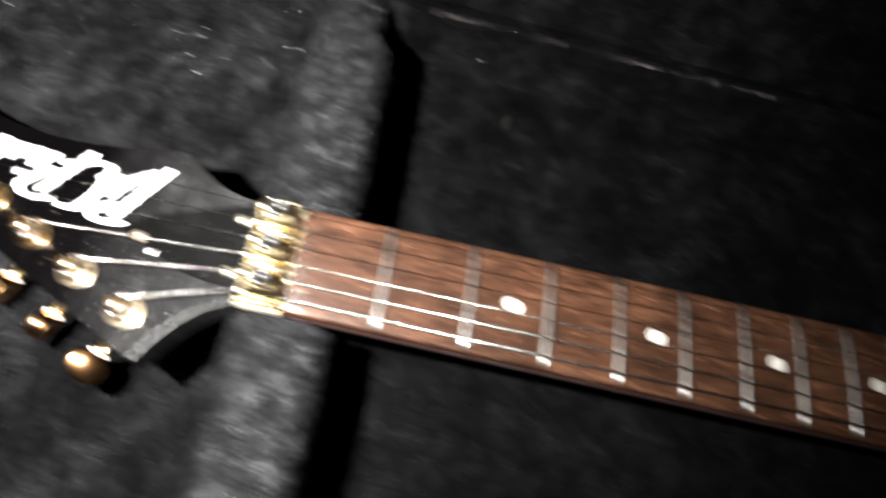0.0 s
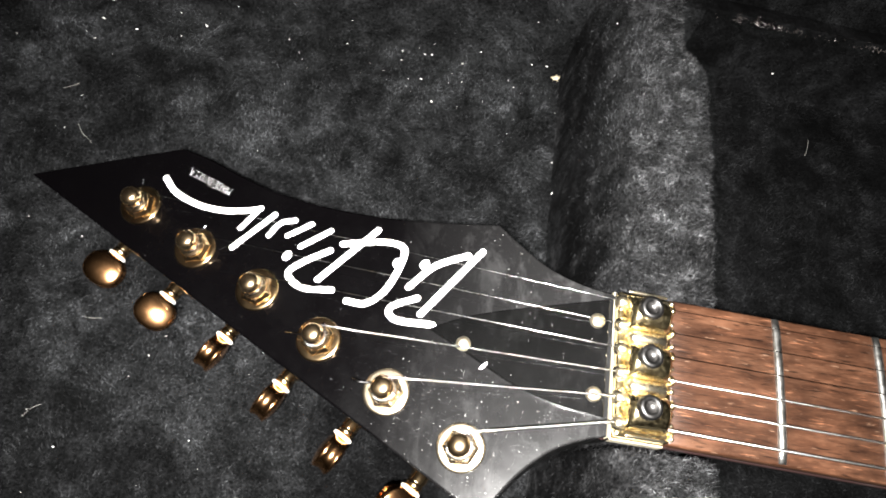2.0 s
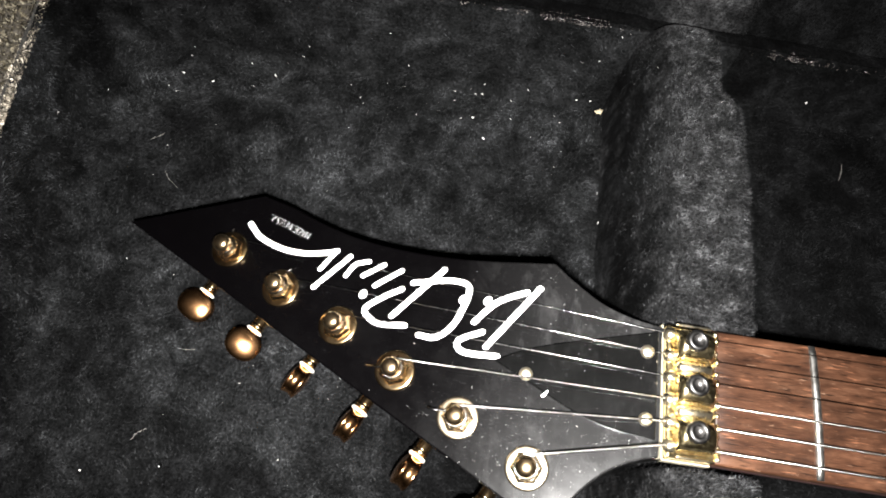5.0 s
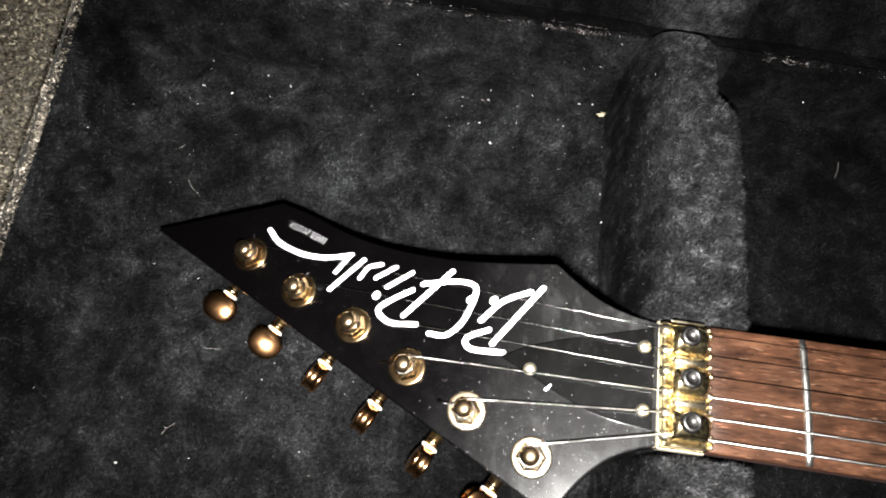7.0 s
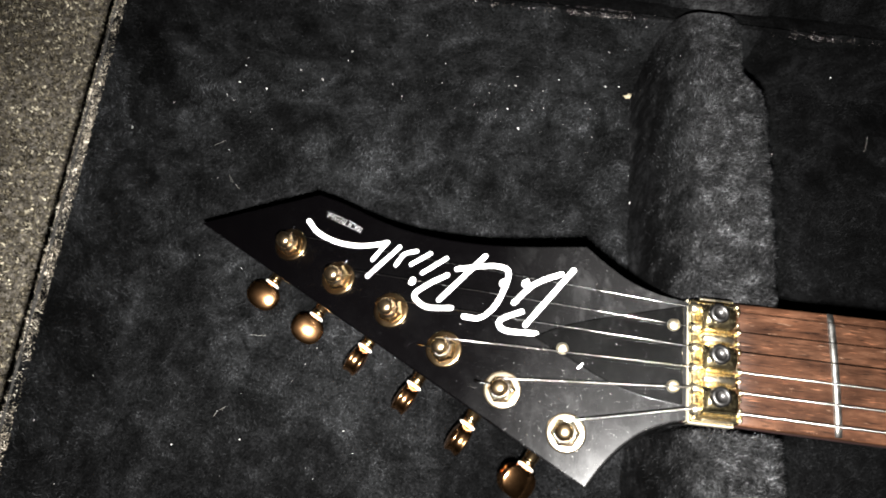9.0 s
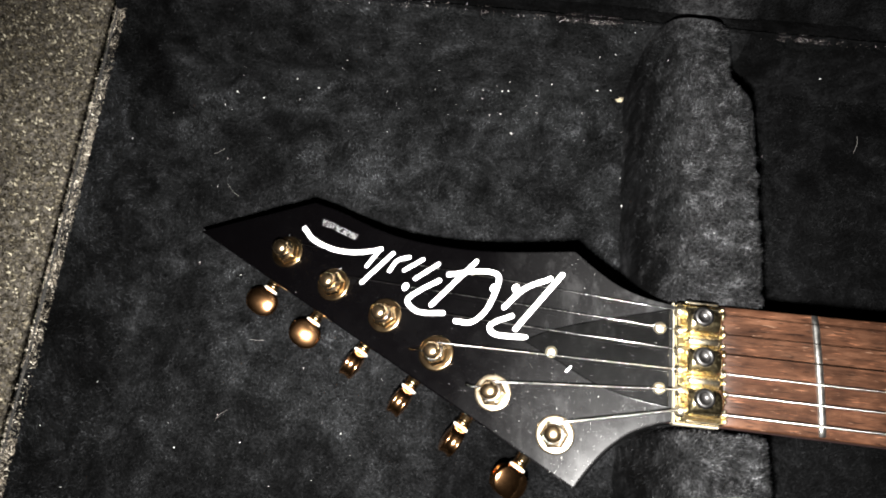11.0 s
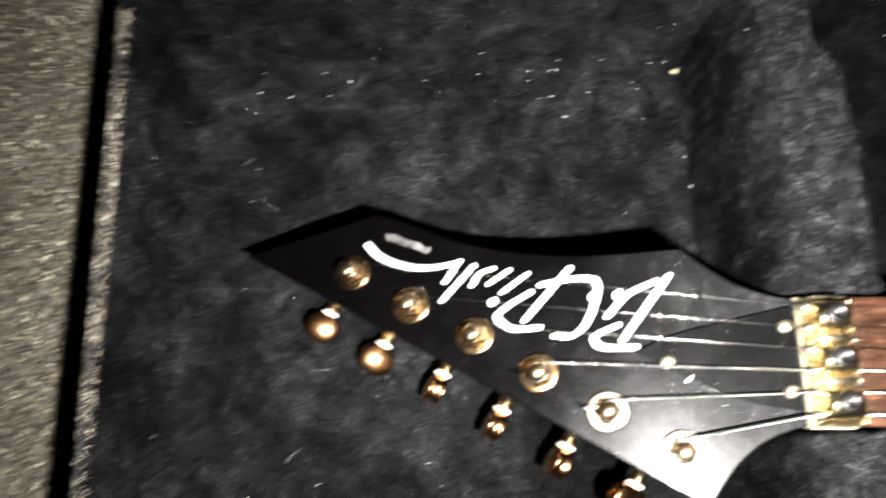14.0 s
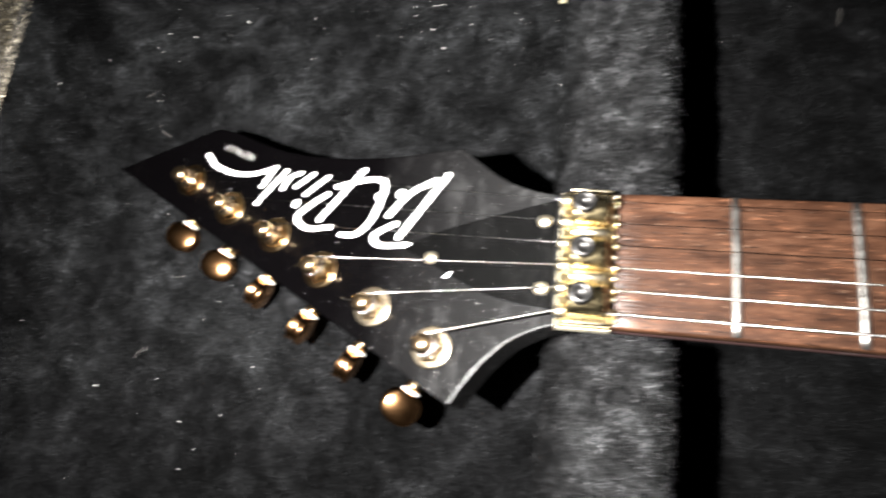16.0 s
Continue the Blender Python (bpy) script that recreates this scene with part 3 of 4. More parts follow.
def fret_mesh(x):
    bm = bmesh.new()
    w = half_width(x) - 0.3
    rings = []
    for k in range(15):
        y = w * (k / 7 - 1)
        lower = 0.5 if k in (0, 14) else 0.0
        rings.append([bm.verts.new((x + dx, y + 0.5, crown(y) + dz - (lower if dz > 0.3 else 0))) for dx, dz in ((-1.35, -0.3), (-1.3, 0.35), (-0.9, 0.9), (0, 1.12), (0.9, 0.9), (1.3, 0.35), (1.35, -0.3))])
    for a, b in zip(rings, rings[1:]):
        for k in range(6):
            bm.faces.new((a[k], a[k + 1], b[k + 1], b[k]))
    bm.faces.new(rings[0]), bm.faces.new(rings[-1][::-1])
    return bm


for number in range(1, 15):
    part("fret", fret_mesh(fret_x(number)), NICKEL, guitar, "nickel fret wire" if number == 1 else "")
for number in (3, 5, 7, 9):
    middle = (fret_x(number) + fret_x(number - 1)) / 2
    part("inlay_dot", lathe([(-0.8, 3.1), (0.12, 3.1)], (middle + 1.2, 0.3, 0), (0, 0, 1), 28), PEARL, guitar, "cream dot inlay", smooth=False)

# locking nut
nut = part("locking_nut", box(-14.9, 1.2, -21.2, 21.2, -5.5, 1.2), NUT_GOLD, guitar, "gold locking nut", smooth=False)
edge_round(nut, 0.0008)
STRING_Y = [-17.7 + 7.08 * k for k in range(6)]
GAUGE = [0.53, 0.43, 0.34, 0.165, 0.12, 0.095]
for k, y in enumerate(STRING_Y):
    bm = lathe([(0, 0.9), (0.25, 1.7), (0.9, 2.2), (2.0, 2.4), (3.2, 2.3), (4.0, 1.6), (4.3, 0.6)], (-16.0, y, 1.2), (1, 0, 0), 16)
    part("string_saddle", bm, RIDGE_GOLD, nut, "rounded gold string seat")
    bm = lathe([(0, 0.6), (0.3, 1.3), (0.9, 1.6), (1.5, 1.3), (1.8, 0.4)], (0.4, y, 1.4), (1, 0, 0), 12)
    part("string_tooth", bm, NUT_GOLD, nut)
for y in (-21.0, -7.08, 7.08, 21.0):
    w = 0.45 if abs(y) > 20 else 1.9
    part("ridge", lathe([(0, 0.3), (0.4, 0.8 * w), (1.2, 1.1 * w), (10.6, 1.1 * w), (11.5, 0.8 * w), (11.9, 0.3)], (-12.6, y, 2.6), (1, 0, 0), 14), RIDGE_GOLD, nut, "bright gold ridge")
for k in range(13):
    part("tooth", lathe([(0, 0.4), (0.25, 0.75), (1.0, 0.8), (1.3, 0.3)], (0.6, -19.9 + 3.31 * k, 1.6), (1, 0, 0), 10), RIDGE_GOLD, nut)


def pad_mesh(x0, x1, y0, y1, z0, z1, sag_x, sag_y, n=10):
    """A clamping block with a pillowed top."""
    bm = bmesh.new()
    def top(i, j):
        u, v = 2 * i / n - 1, 2 * j / n - 1
        drop = sag_x * u * u + sag_y * v * v + 0.8 * (max(abs(u), abs(v)) > 0.99)
        return bm.verts.new((x0 + (x1 - x0) * i / n, y0 + (y1 - y0) * j / n, z1 - drop))
    grid = [[top(i, j) for j in range(n + 1)] for i in range(n + 1)]
    for i in range(n):
        for j in range(n):
            bm.faces.new((grid[i][j], grid[i + 1][j], grid[i + 1][j + 1], grid[i][j + 1]))
    loop = [grid[i][0] for i in range(n)] + [grid[n][j] for j in range(n)] + [grid[i][n] for i in range(n, 0, -1)] + [grid[0][j] for j in range(n, 0, -1)]
    foot = [bm.verts.new((v.co.x, v.co.y, z0)) for v in loop]
    for i in range(len(loop)):
        k = (i + 1) % len(loop)
        bm.faces.new((loop[i], foot[i], foot[k], loop[k]))
    bm.faces.new(foot)
    return bm


for y in (-14.16, 0.0, 14.16):
    part("clamp_pad", pad_mesh(-12.9, -0.9, y - 5.0, y + 5.0, 1.3, 8.3, 0.9, 2.9), NUT_GOLD, nut, "gold clamping block, speckled with wear")
    rim = [(-3.0, 2.2), (0.0, 2.2), (0.001, 3.3), (0.5, 3.45), (2.2, 3.45), (2.8, 3.1), (2.95, 2.6), (2.9, 1.8), (1.2, 1.65), (1.1, 0.2)]
    part("clamp_bolt", lathe(rim, (-8.7, y + 0.1, 8.0), (0, 0, 1), 24), BOLT, nut, "dark hex socket bolt")
part("nut_shim", box(-15.5, -15.1, -21.9, 21.6, -5.6, -1.6, box(-15.5, 0.5, -21.9, -21.45, -5.6, -2.2)), SHIM, nut, "thin pale shim under the nut", smooth=False)

# truss rod cover and its screws
bow = curve_through([(-67.4, 4.7, 0), (-58.5, 8.8, 0), (-48.7, 11.8, 0), (-32.9, 15.3, 0), (-16.7, 18.7, 0)], 5)
under = curve_through([(-16.7, -16.3, 0), (-30.9, -13.5, 0), (-40.8, -10.0, 0), (-49.7, -5.2, 0), (-58.5, -0.1, 0), (-67.4, 4.7, 0)], 5)
cover = part("truss_rod_cover", prism([(p.x, p.y) for p in bow + under[:-1]][::-1], 0.1, 1.9, on_face), COVER, guitar, "glossy black truss rod cover, chipped at its edge", smooth=False)
edge_round(cover, 0.0004)
for x, y in ((-56.8, 0.9), (-19.9, 11.6), (-19.8, -10.0)):
    part("screw", lathe([(0, 2.25), (0.5, 2.2), (1.0, 1.8), (1.3, 1.0), (1.35, 0.1)], on_face(x, y, 1.8), UP, 18), SCREW, cover, "small pale gold screw")
bm = prism([(-51.6, -6.0), (-50.9, -6.3), (-50.0, -5.5), (-49.3, -4.1), (-49.6, -3.8), (-50.4, -4.6), (-51.2, -5.3)], 1.9, 2.0, on_face)
part("chip", bm, INK, cover, "pale chip in the lacquer", smooth=False)

# tuning machines
BUTTON = [(-3.75, 0.1), (-3.66, 0.32), (-3.42, 0.58), (-3.05, 0.8), (-2.75, 0.93), (-2.4, 1.0), (-1.9, 0.985), (-1.0, 0.925), (0, 0.9), (1.0, 0.925), (1.9, 0.985), (2.4, 1.0), (2.75, 0.93), (3.05, 0.8), (3.42, 0.58), (3.66, 0.32), (3.75, 0.1)]


def oval(c):
    return math.copysign(abs(c) ** 0.88, c)


EDGE = Vector((0.838, -0.487, 0.245)).normalized()
OUT = Vector((-0.474, -0.873, -0.115)).normalized()
POSTS = [(-167.0, 38.1), (-144.6, 24.4), (-121.5, 12.3), (-99.4, -1.7), (-76.9, -15.3), (-54.0, -28.7)]
HEX_TURN = [0.5, 0.2, 0.75, 0.35, 0.0, 0.05]
FLAT = [1.24, 1.29, 0.22, 0.19, 0.22, 1.38]      # how far each button lies flat
for k, (x, y) in enumerate(POSTS):
    plate = WARM_GOLD if k < 4 else PALE_GOLD      # the last two are paler: the torch's highlight put into the metal's colour
    base = on_face(x, y)
    bm = lathe([(0, 7.0), (0.55, 7.1), (0.9, 6.95), (1.12, 6.6), (1.2, 6.1), (1.2, 4.0)], base, UP, 40)
    tuner = part("tuning_machine", bm, plate, guitar, "gold tuning machine with a wound string end" if k < 4 else "tuning machine in paler gold, with the highlight in its colour")
    nut_part = part("hex_nut", lathe([(1.1, 5.5), (1.5, 5.45), (2.9, 4.3), (3.0, 4.1), (2.9, 3.0)], base, UP, 6, None, HEX_TURN[k]), plate, tuner, "hexagonal gold nut", smooth=False)
    edge_round(nut_part, 0.0008, 3, 20)
    part("post", lathe([(1.5, 4.0), (3.6, 4.0), (3.9, 3.8), (4.3, 3.0), (5.9, 3.0), (6.3, 3.35), (7.4, 3.4), (8.4, 3.2), (9.2, 2.7), (9.7, 1.9), (9.95, 0.7)], base, UP, 28), POST_GOLD, tuner, "round gold string post")
    start = base - UP * 20 - EDGE * 7.7 + OUT * 6.8
    part("shaft", lathe([(0, 3.6), (5.0, 3.6), (5.6, 2.75), (8.2, 2.75), (8.5, 2.5), (8.9, 2.5), (9.2, 2.8), (10.7, 2.8), (11.0, 2.2), (14.0, 2.0)], start, OUT, 24), WARM_GOLD, tuner, "gold shaft")
    part("washer", lathe([(11.0, 2.0), (11.05, 3.1), (11.3, 3.3), (11.9, 3.3), (12.1, 3.1), (12.15, 2.0)], start, OUT, 24), NYLON, tuner, "white plastic washer", smooth=False)
    # button: a thick oval drum with a waisted wall and faintly domed faces, turned about its shaft
    angle = (1 - FLAT[k]) * math.pi / 2
    across = UP.cross(OUT).normalized()
    flat_up = OUT.cross(across)
    wide, thick = across * math.cos(angle) + flat_up * math.sin(angle), flat_up * math.cos(angle) - across * math.sin(angle)
    middle = start + OUT * 17.9
    bm = bmesh.new()
    rings = []
    for height, size in BUTTON:
        rings.append([bm.verts.new(middle + thick * height + OUT * 6.1 * size * oval(math.cos(b)) + wide * 6.9 * size * oval(math.sin(b))) for b in [2 * math.pi * j / 36 for j in range(36)]])
    for p, q in zip(rings, rings[1:]):
        for j in range(36):
            bm.faces.new((p[j], p[(j + 1) % 36], q[(j + 1) % 36], q[j]))
    bm.faces.new(rings[0][::-1]), bm.faces.new(rings[-1])
    part("button", bm, GOLD, tuner, "oval gold button")
    part("gear_box", lathe([(0, 6.5), (1, 7.5), (8.5, 7.5), (9.5, 6.0)], base - UP * 22.6 - EDGE * 3, UP, 24), GOLD, tuner)

# strings, from the frets over the nut to their posts
for k, y in enumerate(STRING_Y):
    r = GAUGE[k] * (0.95 if k < 3 else 1.0)
    px, py = POSTS[5 - k]
    top = on_face(px, py, 5.5)
    seat = Vector((-15.4, y, 2.3))
    side = (top - seat).cross(UP).normalized()
    touch = top + side * (3.0 + r)
    end_y = y * 1.19
    run = [(380, end_y, 3.6), (2, y, 2.6), (-4, y, 2.5), (-14.8, y, 2.2)]
    bend = [seat + (touch - seat) * s for s in (0.02, 0.3, 0.7, 1.0)]
    a0 = (touch - top)
    wind = []
    for i in range(1, 30):
        a = -2 * math.pi * i / 16
        q = Matrix.Rotation(a, 3, UP) @ a0
        wind.append(top + q - UP * (0.045 * i * (r * 2 + 0.1)))
    part("string", tube(run + bend + wind, r, 8), WOUND if k < 3 else STEEL, guitar, "wound steel string" if k < 3 else "plain steel string")
STUBS = [((-166.0, 39.8, 5.4), (-164.2, 40.2, 7.6), (-161.3, 42.4, 12.0)), ((-143.6, 26.4, 5.4), (-141.6, 27.4, 7.0), (-138.6, 29.2, 9.2)),
         ((-95.9, -2.0, 5.6), (-102.9, -1.9, 5.6), (-108.0, -1.8, 5.5)), ((-74.3, -15.2, 5.7), (-81.1, -14.1, 5.7), (-83.6, -14.2, 6.1), (-86.0, -13.5, 6.3))]
for stub, r in zip(STUBS, (0.10, 0.22, 0.32, 0.38)):
    part("string_end", tube([on_face(*p) for p in stub], r, 8), STEEL, guitar, "cut string end standing off its post")


# white print on the headstock: loose brush-like marks
def stroke(points, width, steps=7):
    line = curve_through([(x, y, 0) for x, y in points], steps) if len(points) > 2 else [Vector((*points[0], 0)).lerp(Vector((*points[1], 0)), s / 8) for s in range(9)]
    bm = bmesh.new()
    left, right = [], []
    for i, p in enumerate(line):
        d = (line[min(i + 1, len(line) - 1)] - line[max(i - 1, 0)]).normalized()
        q = Vector((-d.y, d.x, 0)) * width / 2
        left.append(p + q), right.append(p - q)
    d0, d1 = (line[0] - line[1]).normalized(), (line[-1] - line[-2]).normalized()

    def cap(p, d):
        q = Vector((-d.y, d.x, 0))
        return [p + (q * math.cos(a) + d * math.sin(a)) * width / 2 for a in [math.pi * j / 8 for j in range(1, 8)]]
    rows = [[bm.verts.new(on_face(v.x, v.y, 0.12)) for v in side] for side in (left, right)]
    for i in range(len(line) - 1):
        bm.faces.new((rows[0][i], rows[0][i + 1], rows[1][i + 1], rows[1][i]))
    a = [bm.verts.new(on_face(v.x, v.y, 0.12)) for v in cap(line[-1], d1)]
    bm.faces.new([rows[1][-1]] + a[::-1] + [rows[0][-1]])
    b = [bm.verts.new(on_face(v.x, v.y, 0.12)) for v in cap(line[0], d0)]
    bm.faces.new([rows[0][0]] + b[::-1] + [rows[1][0]])
    return bm


MARKS = [
    ([(-161.3, 49.0), (-156.3, 43.8), (-147.3, 39.8), (-137.8, 38.5), (-129.9, 39.4), (-126.7, 40.2)], 2.4),
    ([(-121.5, 38.4), (-132.9, 25.8)], 2.2),
    ([(-127.0, 39.9), (-131.8, 32.8)], 2.0),
    ([(-114.5, 36.9), (-119.2, 35.4), (-122.0, 31.0)], 2.1),
    ([(-108.9, 36.0), (-115.9, 31.4)], 2.1),
    ([(-102.4, 34.2), (-111.1, 28.0)], 2.1),
    ([(-101.4, 27.4), (-108.6, 23.2), (-113.2, 18.8), (-108.3, 14.5), (-98.5, 14.3)], 2.4),
    ([(-87.6, 35.6), (-103.5, 17.4)], 2.4),
    ([(-97.8, 30.0), (-90.6, 31.2), (-82.2, 31.6), (-78.2, 28.6), (-81.6, 17.0), (-87.2, 11.2), (-93.4, 11.3)], 2.4),
    ([(-54.7, 31.0), (-70.6, 9.2)], 2.4),
    ([(-58.9, 29.4), (-68.3, 25.1), (-75.4, 17.5)], 2.4),
    ([(-72.3, 14.2), (-79.8, 10.6), (-77.8, 6.8), (-66.7, 6.2)], 2.4),
]
emblem = part("emblem", stroke(MARKS[0][0], MARKS[0][1] * 0.88), INK, guitar, "white painted brush-stroke emblem")
for points, width in MARKS[1:]:
    part("stroke", stroke(points, width * 0.88), INK, emblem)
for x, y in ((-114.7, 24.5), (-79.9, 25.1), (-71.6, 25.3)):
    bm = bmesh.new()
    bm.faces.new([bm.verts.new(on_face(x + 1.45 * math.cos(a) + 0.25 * math.sin(a), y + 1.7 * math.sin(a), 0.12)) for a in [2 * math.pi * j / 20 for j in range(20)]])
    part("dot", bm, INK, emblem)


def small_print(text, start, end, height):
    font = bpy.data.curves.new("print", "FONT")
    font.body, font.size, font.offset = text, 1.0, -0.034
    holder = new("print", font)
    bpy.context.view_layer.update()
    me = bpy.data.meshes.new_from_object(holder.evaluated_get(bpy.context.evaluated_depsgraph_get()))
    bpy.data.objects.remove(holder)
    bm = bmesh.new()
    bm.from_mesh(me)
    xs, ys = [v.co.x for v in bm.verts], [v.co.y for v in bm.verts]
    d = Vector(end) - Vector(start)
    n = Vector((-d.y, d.x)).normalized()
    for v in bm.verts:
        p = Vector(start) + d * (v.co.x - min(xs)) / (max(xs) - min(xs)) + n * height * (v.co.y - min(ys)) / (max(ys) - min(ys))
        v.co = on_face(p.x, p.y, 0.12)
    return bm


part("lettering", small_print("MADE IN U.S.A.", (-137.6, 46.5), (-153.6, 53.4), 2.6), INK, guitar, "small white print reading MADE IN U.S.A.", smooth=False)

# ---------------------------------------------------------------- lint and crumbs on the plush
FLECKS = [(-183.5, 137.8), (-171.9, 133.7), (-76.8, 142.9), (-79.8, 129.3), (-73.7, 119.0), (-32.7, 146.6), (-26.3, 147.0), (-18.5, 86.1), (-206.3, -45.5), (-18.5, 139.2), (-211.4, 126.3), (-198.0, 124.7), (-247.9, 86.0), (67.9, 151.6)]
SPECKS = [(-240.4, 111.1), (-216.0, 118.4), (-212.3, 116.3), (-210.1, 135.8), (-210.2, 140.4), (-210.6, 91.5), (-180.5, 126.3), (-158.0, 144.3), (-160.6, 143.3), (-122.6, 147.0), (-137.5, 135.4), (-113.5, 139.3), (-112.7, 145.3), (-89.6, 142.0), (-89.4, 137.1), (-76.6, 145.7), (-79.9, 142.4), (-63.0, 141.7), (-85.2, 128.0), (-56.1, 146.3), (-26.0, 152.2), (-30.7, 150.1), (-37.5, 149.6), (-39.5, 133.9), (-19.7, 100.2), (-18.5, 96.2), (-18.5, 110.7), (43.2, 112.7), (-247.4, -44.2), (-240.8, -22.6), (-241.4, -65.7), (-178.7, -40.5), (-193.1, 34.1)]


def ground_z(x, y):
    return max(float(lining_z(x, y)), float(cradle_z(x, y)) if -18.5 < x < 24 else -99) + 1.3


def fleck_mesh(size, long, seed):
    bm = bmesh.new()
    bmesh.ops.create_icosphere(bm, subdivisions=1, radius=size / 1000)
    r = random.Random(seed)
    for v in bm.verts:
        v.co.x *= long
        v.co *= 0.5 + 1.0 * r.random()
    me = bpy.data.meshes.new("lint_fleck")
    bm.to_mesh(me)
    bm.free()
    me.materials.append(LINT)
    return me


fleck_shapes = [fleck_mesh(0.22, 2.2, 1), fleck_mesh(0.14, 2.8, 2), fleck_mesh(0.15, 2.0, 3), fleck_mesh(0.12, 3.6, 4), fleck_mesh(0.24, 2.6, 5), fleck_mesh(0.30, 1.7, 6)]
rnd = random.Random(5)
for k, (x, y) in enumerate(FLECKS + SPECKS):
    ob = new("lint_fleck", fleck_shapes[(0, 4, 5)[k % 3] if k < len(FLECKS) else 1 + k % 3])
    ob.location, ob.rotation_euler = mm((x, y, ground_z(x, y) - 0.2)), (0, 0, rnd.uniform(0, 3.1))
    tagged(ob, "white fleck of lint on the black plush", "lint", "lint on the plush")
rnd = np.random.RandomState(77)
dust_x = np.concatenate([rnd.uniform(-225, 20, 60), rnd.normal(-90, 45, 40)])
dust_y = np.concatenate([rnd.uniform(-90, 142, 60), rnd.normal(128, 14, 40)])
bits, tris = [], []
for x, y in zip(dust_x, dust_y):
    if not (rim_x(y) + 12 < x < 22 and -95 < y < rim_y(x) - 6):
        continue
    z, a, size = ground_z(x, y) + 0.1, rnd.uniform(0, 6.3), rnd.gamma(2.0, 0.032) + 0.04
    c, d = np.cos(a) * size, np.sin(a) * size
    k = len(bits)
    bits += [(x + c * 1.6, y + d * 1.6, z), (x - d, y + c, z + 0.1), (x - c * 1.4, y - d * 1.4, z), (x + d, y - c, z + 0.1), (x, y, z + size)]
    tris += [(k, k + 1, k + 4), (k + 1, k + 2, k + 4), (k + 2, k + 3, k + 4), (k + 3, k, k + 4)]
dust = thing("lint_dust", "fine white lint scattered over the black plush", "lint", (0, 0, -85), kind="stuff")
part("specks", None, None, dust, kind="stuff", mesh=mesh_of("specks", np.array(bits), np.array(tris), dust, LINT, False))
# grey dust on the lacquer, thickest towards the nut and the lower horn
def inside(x, y, loop):
    odd = False
    for (ax, ay), (bx, by) in zip(loop, loop[1:] + loop[:1]):
        if (ay > y) != (by > y) and x < ax + (y - ay) / (by - ay) * (bx - ax):
            odd = not odd
    return odd


rnd = np.random.RandomState(19)
cover_loop = [(p.x, p.y) for p in bow + under[:-1]]
bits, tris = [], []
while len(bits) < 5 * 520:
    x, y, chance, size, a, long = rnd.uniform(-205, -16), rnd.uniform(-46, 60), rnd.uniform(), rnd.gamma(1.6, 0.020) + 0.022, rnd.uniform(0, 6.3), rnd.gamma(2.0, 0.4) + 0.9
    thick_here = 0.006 + min(max((x + 115) / 65, 0.0), 1.0) * (0.16 + 0.84 * min(max((12 - y) / 30, 0.0), 1.0))
    if chance > thick_here or not inside(x, y, OUTLINE) or any((x - px) ** 2 + (y - py) ** 2 < 58 for px, py in POSTS):
        continue
    on_cover = inside(x, y, cover_loop)
    if on_cover and rnd.uniform() < 0.55:
        continue
    h, c, d = (1.93 if on_cover else 0.03), math.cos(a) * size, math.sin(a) * size
    k = len(bits)
    bits += [tuple(on_face(x + u, y + v, h + w)) for u, v, w in ((c * long, d * long, 0), (-d, c, 0), (-c * long, -d * long, 0), (d, -c, 0), (0, 0, size * 0.8))]
    tris += [(k, k + 1, k + 4), (k + 1, k + 2, k + 4), (k + 2, k + 3, k + 4), (k + 3, k, k + 4)]
settled = thing("dust", "pale dust specks settled on the glossy black headstock", "dust", tuple(on_face(-40, -20, 0)), kind="stuff")
part("dust_specks", None, None, settled, kind="stuff", mesh=mesh_of("dust_specks", np.array(bits), np.array(tris), settled, DUST, False))
HAIRS = [[(-217.7, 92.7), (-214.8, 94.3), (-212.4, 96.0)], [(-208.5, 79.6), (-205.8, 75.8), (-201.5, 72.8)], [(-191.6, -32.5), (-189.8, -29.7), (-186.9, -27.5)], [(-182.4, 3.9), (-179.2, 3.8), (-175.8, 4.2)], [(89.0, 128.5), (88.5, 124.2), (86.9, 119.9)]]
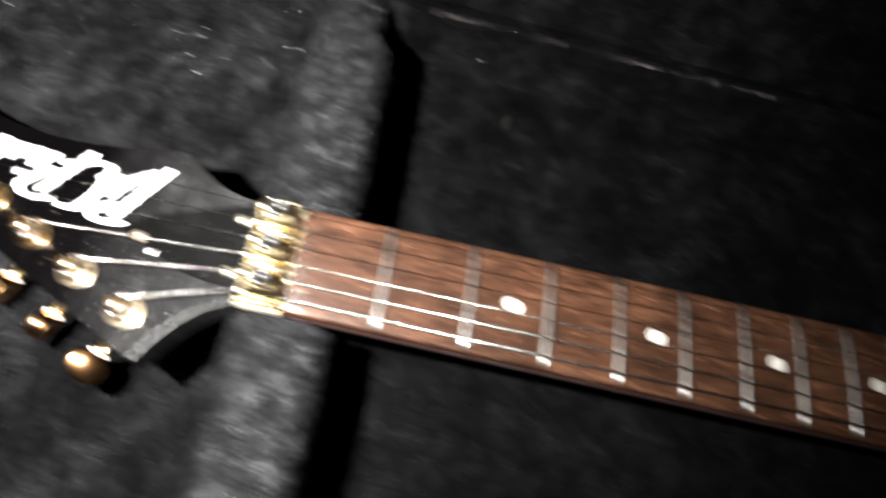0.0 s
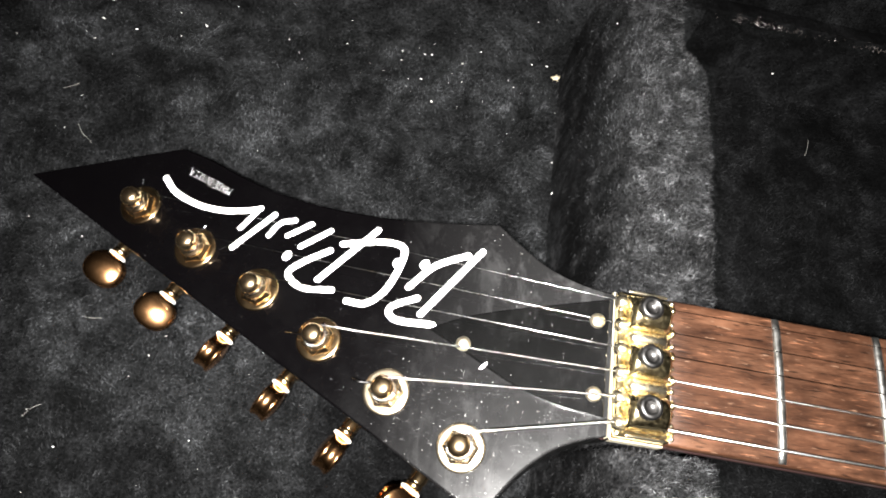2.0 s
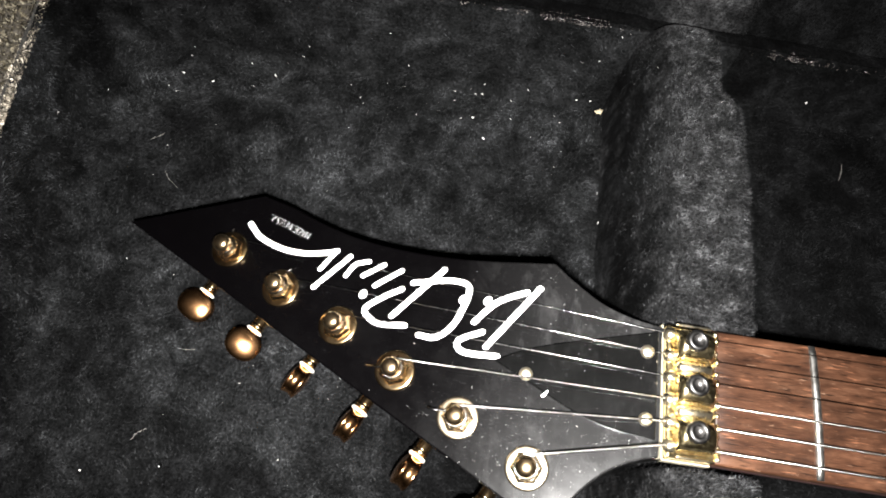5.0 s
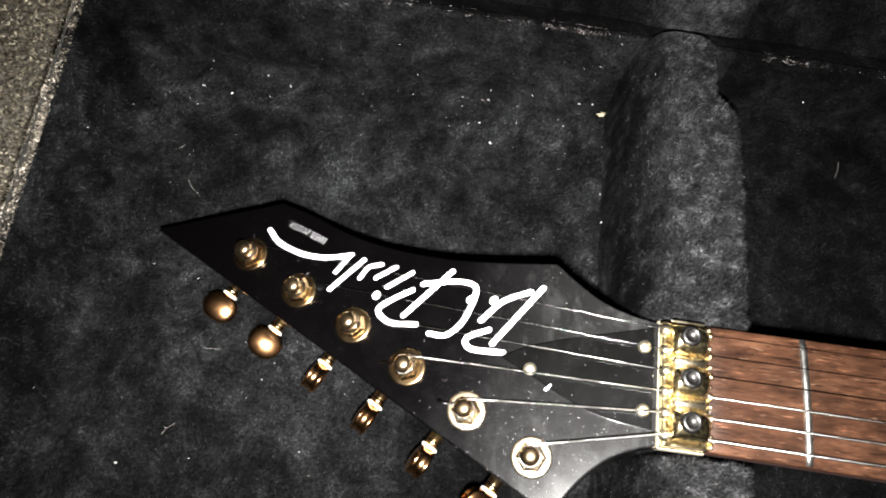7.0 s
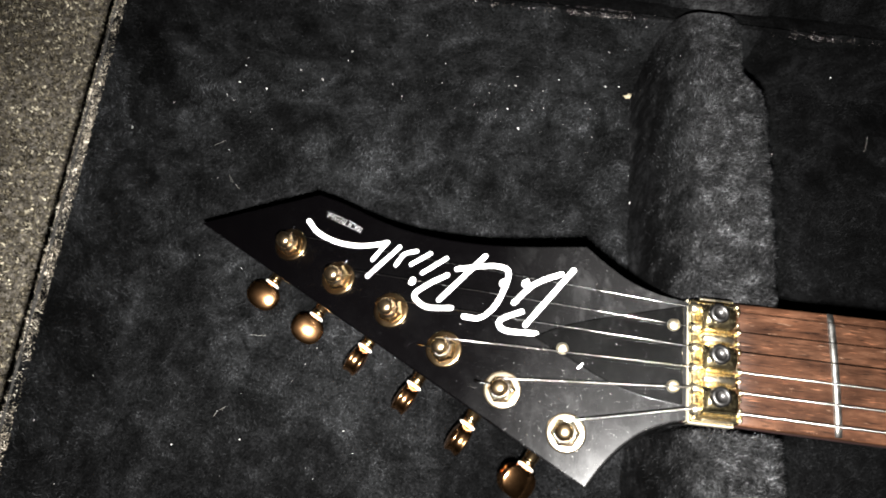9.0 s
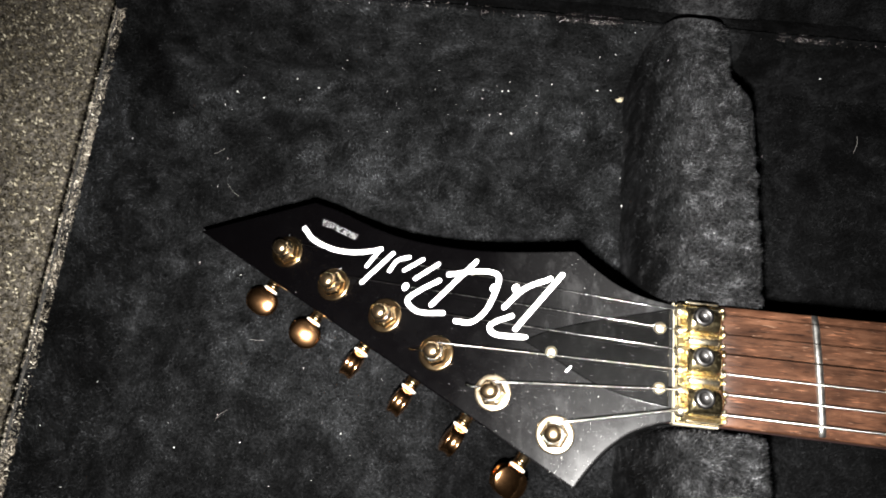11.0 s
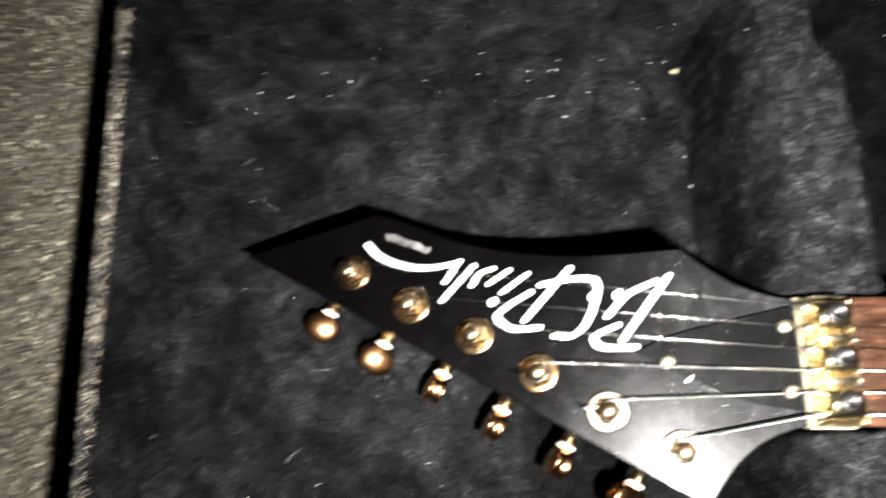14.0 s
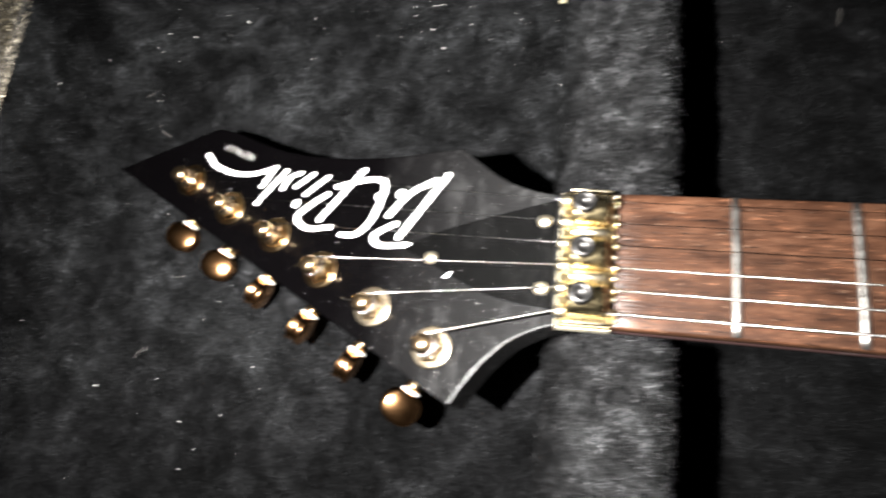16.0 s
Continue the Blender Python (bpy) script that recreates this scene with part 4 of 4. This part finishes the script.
for line in HAIRS:
    at = (line[1][0], line[1][1], ground_z(*line[1]))
    hair = thing("hair", "short pale hair lying on the plush", "hair", at, group="lint on the plush")
    part("strand", tube([p for p in curve_through([(x, y, ground_z(x, y) + 0.3) for x, y in line], 5)], 0.05, 5), HAIR, hair)
carpet_hair = thing("hair", "pale hair lying on the grey carpet", "hair", (-303.7, 85.4, -83.2))
part("strand", tube(curve_through([(x, y, -82.6) for x, y in [(-307.3, 82.3), (-303.7, 85.4), (-300.4, 88.4)]], 5), 0.09, 5), HAIR, carpet_hair)
crumb = thing("dry_crumb", "small tan dry leaf crumb on the plush", "crumb", (-20.6, 143.2, ground_z(-20.6, 143.2)))
crumb_z = ground_z(-20.6, 143.2)
bm = bmesh.new()
for turn, long, bend, width in ((0.4, 4.6, 1.5, 0.75), (1.1, 3.6, 1.2, 0.6), (2.3, 2.6, 0.9, 0.5)):
    rows = []
    for i in range(9):
        u = i / 4 - 1
        w = width * (1 - u * u) ** 0.5 + 0.05
        c, d = math.cos(turn), math.sin(turn)
        along, off, up = u * long / 2, bend * u * u, 0.2 + 0.9 * (1 - u * u) + 0.4 * turn
        rows.append([bm.verts.new((-20.6 + c * along - d * (off + k * w), 143.2 + d * along + c * (off + k * w), crumb_z + up - 0.35 * abs(k))) for k in (-1, 0, 1)])
    for p, q in zip(rows, rows[1:]):
        for k in range(2):
            bm.faces.new((p[k], p[k + 1], q[k + 1], q[k]))
part("flake", bm, CRUMB, crumb, smooth=False)

# ---------------------------------------------------------------- carpet tufts beside the case
def floor_z(x, y):
    return np.full(np.shape(x), -85.0) + 0.4 * waves(np.asarray(x, float), np.asarray(y, float), 12, 17)


co, tris = fibres(90000, lambda s: -445 + 188 * s, lambda s: -140 + 400 * s, floor_z, 2.0, 0.8, 1.1, 41, 6.0)
keep = (co[::3, 0] < rim_x(co[::3, 1]) - 1.7).repeat(3)
co = co[keep]
part("carpet_tufts", None, None, floor, "grey-brown carpet yarn", kind="stuff", mesh=mesh_of("carpet_tufts", co, np.arange(len(co)).reshape(-1, 3), floor, YARN, False))
